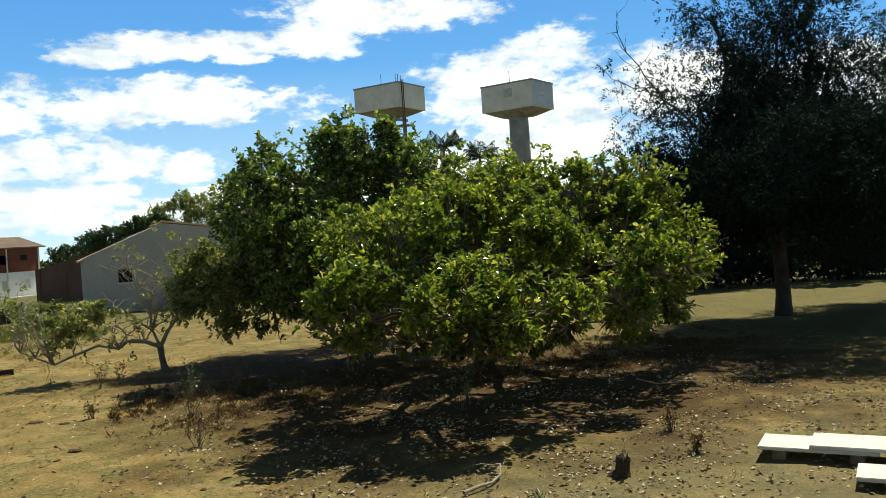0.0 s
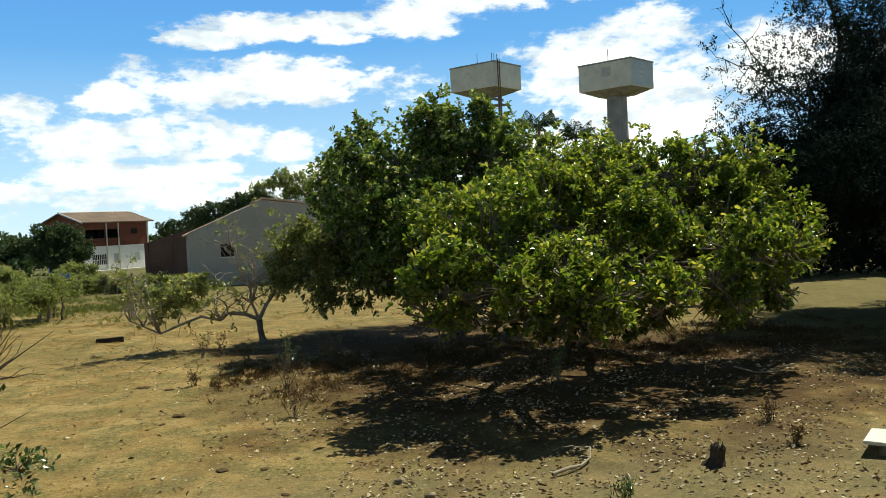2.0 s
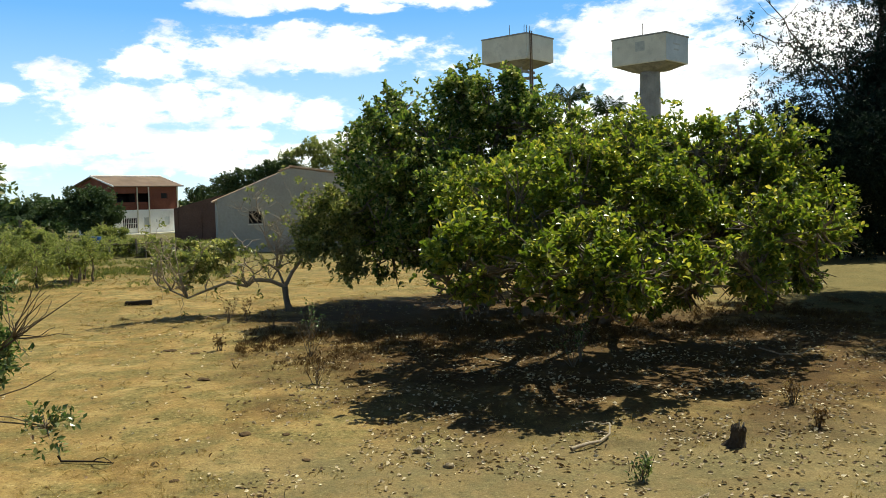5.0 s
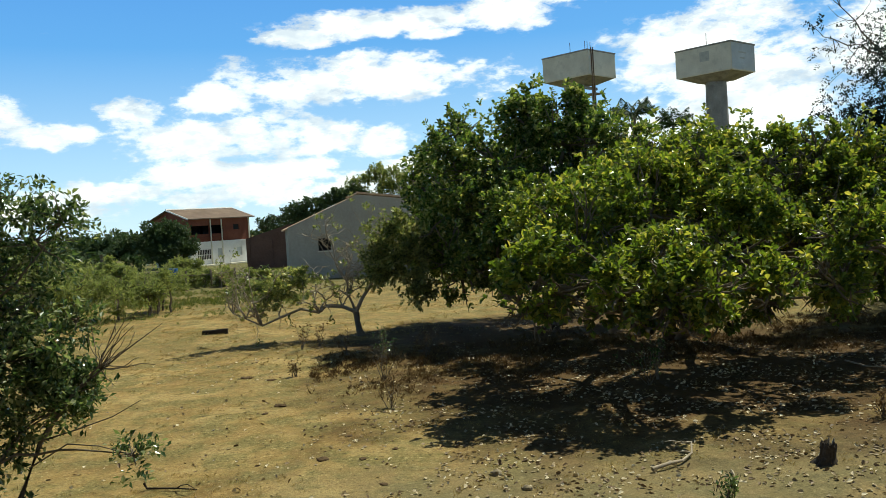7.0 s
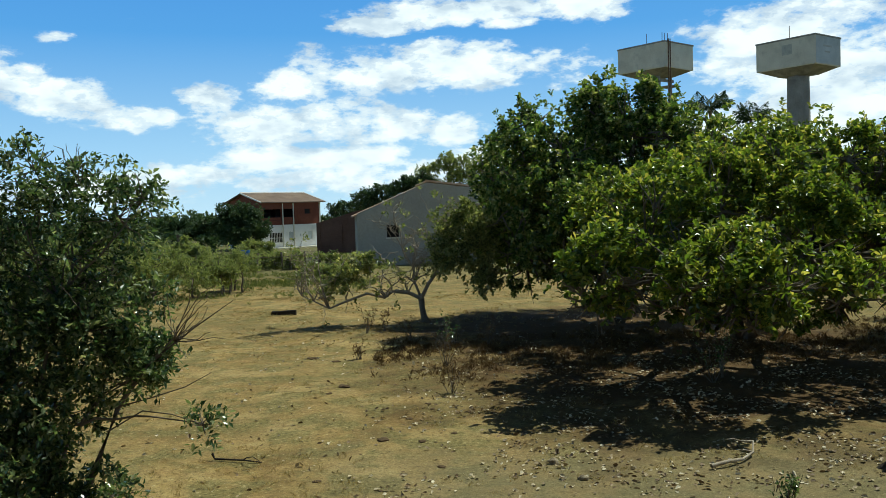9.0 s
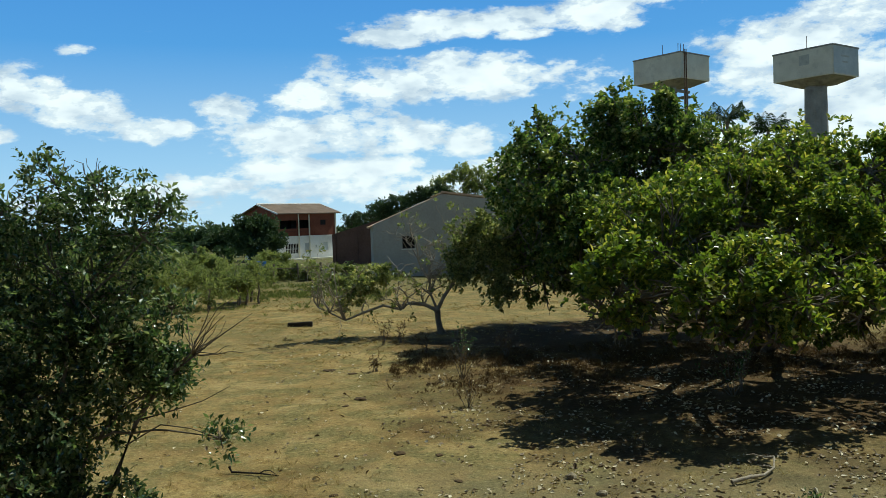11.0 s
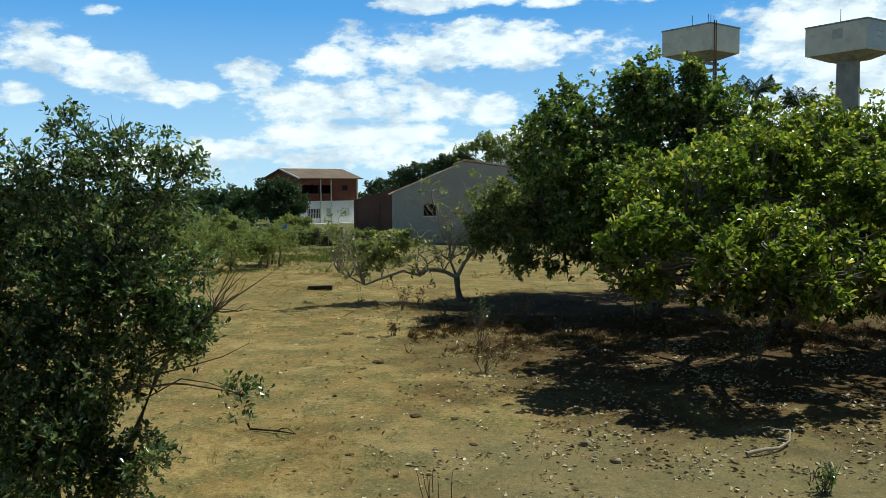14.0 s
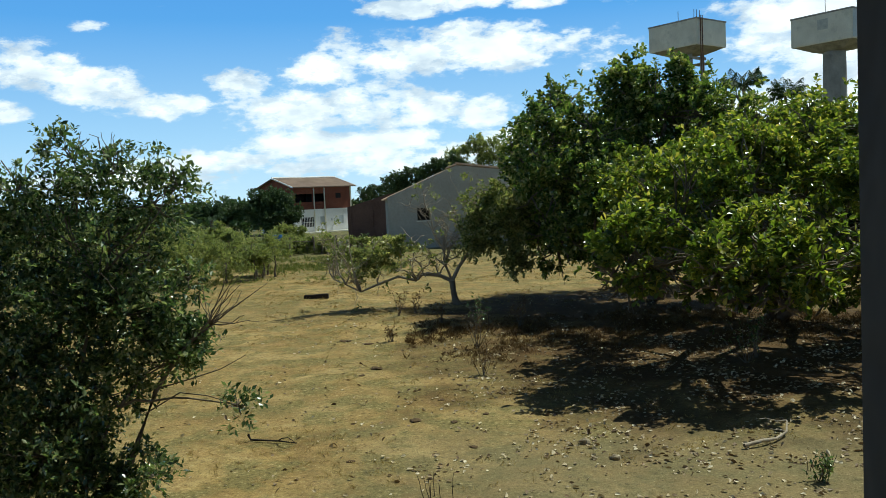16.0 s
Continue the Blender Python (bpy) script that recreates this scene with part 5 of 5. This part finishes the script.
stick("fallen_branch", [(4.0, 11.9, 0.05), (4.3, 12.0, 0.08), (4.55, 12.15, 0.05), (4.8, 12.4, 0.07), (4.9, 12.65, 0.16)], 0.032, BARK_PALE, "pale fallen branch lying in leaf litter", "branch", 5)
stick("fallen_stick", [(-3.5, 13.1, 0.12), (-3.46, 13.1, 0.03), (-3.0, 13.0, 0.04), (-2.7, 12.95, 0.02)], 0.022, CHARRED, "thin dark stick lying on dry earth", "stick", 6, 1)
stick("fallen_branch", [(10.2, 17.2, 0.25), (10.6, 17.0, 0.1), (11.0, 16.9, 0.06), (11.5, 17.1, 0.14)], 0.02, BARK_PALE, "thin curved pale branch below the tree", "branch", 7)


stick("fallen_stick", [(4.6, 9.45, 0.02), (4.85, 9.6, 0.03), (5.1, 9.78, 0.02)], 0.016, BARK_PALE, "short pale stick lying on trampled earth", "stick", 8, 1)


def make_log():
    b = thing("charred_beam", Matrix.Translation((-5.6, 32.1, 0.02)) @ Matrix.Rotation(0.08, 4, "Z"), "short blackened timber beam lying on straw", "beam")
    bm = bmesh.new()
    add_box(bm, -0.46, 0.46, -0.12, 0.12, 0.0, 0.2, 0.02)
    bmesh.ops.subdivide_edges(bm, edges=bm.edges[:], cuts=2)
    for v in bm.verts:
        v.co += Vector((0.03, 0.02, 0.02)) * noise.noise(v.co * 7)
    part("body", bm, CHARRED, b)


make_log()


def make_fence():
    rng = np.random.default_rng(91)
    posts = [(-11.9, 58.5), (-13.6, 58.0), (-10.3, 59.0), (-15.2, 57.6), (-8.7, 59.4)]
    f = thing("fence", Matrix(), "old grey timber post and rail fence", "fence")
    for x, y in posts:
        part("post", tube_bm([(x, y, -0.2), (x + rng.normal(0, 0.03), y, 0.7), (x + rng.normal(0, 0.06), y, 1.35)], 0.07), TIMBER, f)
    for a, b in (((-15.2, 57.6), (-11.9, 58.5)), ((-11.9, 58.5), (-8.7, 59.4))):
        part("rail", tube_bm([(*a, 1.05), ((a[0] + b[0]) / 2, (a[1] + b[1]) / 2, 1.0), (*b, 1.08)], 0.02), TIMBER, f)
    lowwall = thing("low_wall", Matrix.Translation((-11.6, 61.5, 0)), "low pale concrete wall behind the fence", "wall")
    box("wall", 0, 3.4, 0, 0.2, 0, 0.8, CONCRETE, lowwall, 0.02)
    barrel = thing("barrel", Matrix.Translation((-14.4, 66.0, 0)), "blue plastic barrel by the shrubs", "barrel")
    bm = bmesh.new()
    bmesh.ops.create_cone(bm, cap_ends=True, segments=20, radius1=0.42, radius2=0.42, depth=1.3, matrix=Matrix.Translation((0, 0, 0.65)))
    part("body", bm, BLUEPLASTIC, barrel)
    for z in (0.4, 0.9):
        bm = bmesh.new()
        bmesh.ops.create_cone(bm, cap_ends=False, segments=20, radius1=0.445, radius2=0.445, depth=0.06, matrix=Matrix.Translation((0, 0, z)))
        part("hoop", bm, BLUEPLASTIC, barrel)


make_fence()


# ---- weeds ----
def weed(seed, x, y, h, dry, label):
    rng = np.random.default_rng(seed)
    t = thing("weed", Matrix(), label, "weed", "weeds in the pasture")
    z = float(land_height(x, y))
    lines, tips = [], []
    for _ in range(7):
        e = np.array([x + rng.normal(0, 0.22) * h, y + rng.normal(0, 0.2) * h, z + h * rng.uniform(0.55, 1.0)])
        a, r = limb(rng, (x + rng.normal(0, 0.03), y, z - 0.03), e, 0.011, 0.004, 7, 0.15)
        lines.append((a, r))
        tips += [a[i] + rng.normal(0, 0.04, 3) for i in (3, 4, 5, 6, 6)]
    for line in lines:
        child("stalk", tubes("stalk", [line], BARK, 5), t)
    tips = np.array(tips)
    v, f = rosettes(rng, tips, rng.normal(0, 1, tips.shape) + [0, 0, 0.6], 4, 0.075, 0.035)
    child("foliage", quick_mesh("foliage", v, f, RUSSET if dry else BUSH), t)


for k, (x, y, h, dry) in enumerate(((0.45, 22.4, 1.1, False), (0.35, 20.4, 0.9, True), (-2.0, 26.4, 0.8, True), (-1.5, 26.8, 0.7, True), (8.1, 11.95, 0.3, True), (5.9, 17.4, 1.1, False), (6.3, 18.0, 0.9, False), (4.5, 10.5, 0.34, False), (0.4, 17.5, 0.6, True), (-1.9, 22.0, 0.4, True), (-0.6, 24.5, 0.7, True), (1.6, 23.0, 0.8, True), (8.6, 13.4, 0.4, True))):
    weed(200 + k, x, y, h, dry, "dry stalky weed in the pasture" if dry else "small green weed on bare earth")


def dry_stalks(seed, x, y, h, count):
    rng = np.random.default_rng(seed)
    t = thing("dry_stalks", Matrix.Translation((x, y, float(land_height(x, y)))), "leafless upright dead stalks on dry earth", "weed", "dead stalks in the pasture")
    for _ in range(count):
        foot = np.array([rng.normal(0, 0.16), rng.normal(0, 0.1), -0.03])
        line = limb(rng, foot, foot + [rng.normal(0, 0.05), rng.normal(0, 0.04), h * rng.uniform(0.5, 1.0)], 0.007, 0.003, 6, 0.08)
        child("stalk", tubes("stalk", [line], BARK_DARK, 5), t)


dry_stalks(231, -0.38, 10.1, 0.46, 7)
dry_stalks(232, 0.5, 22.8, 0.9, 6)
dry_stalks(233, 4.62, 10.9, 0.3, 5)


# ---- loose ground cover ----
def spread(rng, n, x0, x1, y0, y1, weight):
    x, y = rng.uniform(x0, x1, n), rng.uniform(y0, y1, n)
    keep = rng.random(n) < weight(x, y)
    x, y = x[keep], y[keep]
    return np.stack([x, y, land_height(x, y)], -1)


def patch(x, y, scale, off=0.0):
    return np.array([noise.noise(Vector((a * scale + off, b * scale - off, off))) for a, b in zip(x, y)])


def make_litter():
    rng = np.random.default_rng(301)

    def weight(x, y):
        under = np.exp(-(np.maximum(np.abs(x - 7.5) - 5.5, 0) / 2.2) ** 2) * np.exp(-(np.maximum(np.abs(y - 15.5) - 4.5, 0) / 2.5) ** 2)
        open_ = 0.13 * np.exp(-(np.maximum(np.abs(x - 1.5) - 4.5, 0) / 3.0) ** 2)
        return np.clip((under + open_) * (0.5 + 1.5 * patch(x, y, 0.9, 5.0)), 0, 1)

    p = spread(rng, 46000, -10, 18, 7, 30, weight) + [0, 0, 0.012]
    way = rng.normal(0, 1, p.shape) * [1, 1, 0.22]
    size = rng.uniform(0.55, 1.15, len(p))
    v, f = leaves(rng, p, way, 0.092 * size, 0.055 * size, 0.18, True, 0.06)
    tagged(new("leaf_litter", quick_mesh("leaf_litter", v, f, DEAD)), "pale curled fallen leaves scattered over the earth", "leaf litter", kind="stuff")


make_litter()


def make_grass(name, seed, count, area, weight, height, material, label, blade=0.008):
    rng = np.random.default_rng(seed)
    p = spread(rng, count, *area, weight)
    n, per = len(p), 9
    base = np.repeat(p, per, 0) + rng.normal(0, 0.05, (n * per, 3)) * [1, 1, 0]
    way = rng.normal(0, 0.42, base.shape) * [1, 1, 0.2] + [0, 0, 1]
    v, f = leaves(rng, base, way, np.repeat(rng.uniform(0.5, 1.3, n), per) * height * rng.uniform(0.5, 1.1, n * per), blade, 0.1, False, 0.3)
    tagged(new(name, quick_mesh(name, v, f, material)), label, "grass", kind="stuff")


make_grass("dry_grass", 311, 20000, (-14, 20, 7, 40), lambda x, y: np.clip(0.25 + 1.5 * patch(x, y, 0.35, 2.0), 0.03, 1) * (1 - 0.9 * np.exp(-(((x - 6.5) / 8) ** 2 + ((y - 21.5) / 9) ** 2) ** 2)), 0.06, STRAW, "short dry straw grass tufts")
make_grass("russet_grass", 312, 16000, (-1.5, 18, 15.5, 28), lambda x, y: np.clip(1.2 - np.abs(y - 21.5 - 0.12 * x) / 3.2, 0, 1) * np.clip(0.5 + 1.4 * patch(x, y, 0.5, 7.0), 0, 1), 0.13, RUSSET, "knee-high russet dry grass beneath the trees")
make_grass("straw_clumps", 313, 6000, (-16, 4, 24, 58), lambda x, y: np.clip(0.05 + 1.6 * patch(x, y, 0.3, 9.0), 0, 1), 0.1, STRAW, "taller straw grass clumps", 0.005)
make_grass("green_grass", 314, 17000, (-26, -3, 36, 80), lambda x, y: np.clip(0.3 + 1.6 * patch(x, y, 0.2, 4.0), 0, 1), 0.27, SCRUB, "green grass and herbs among the scrub")
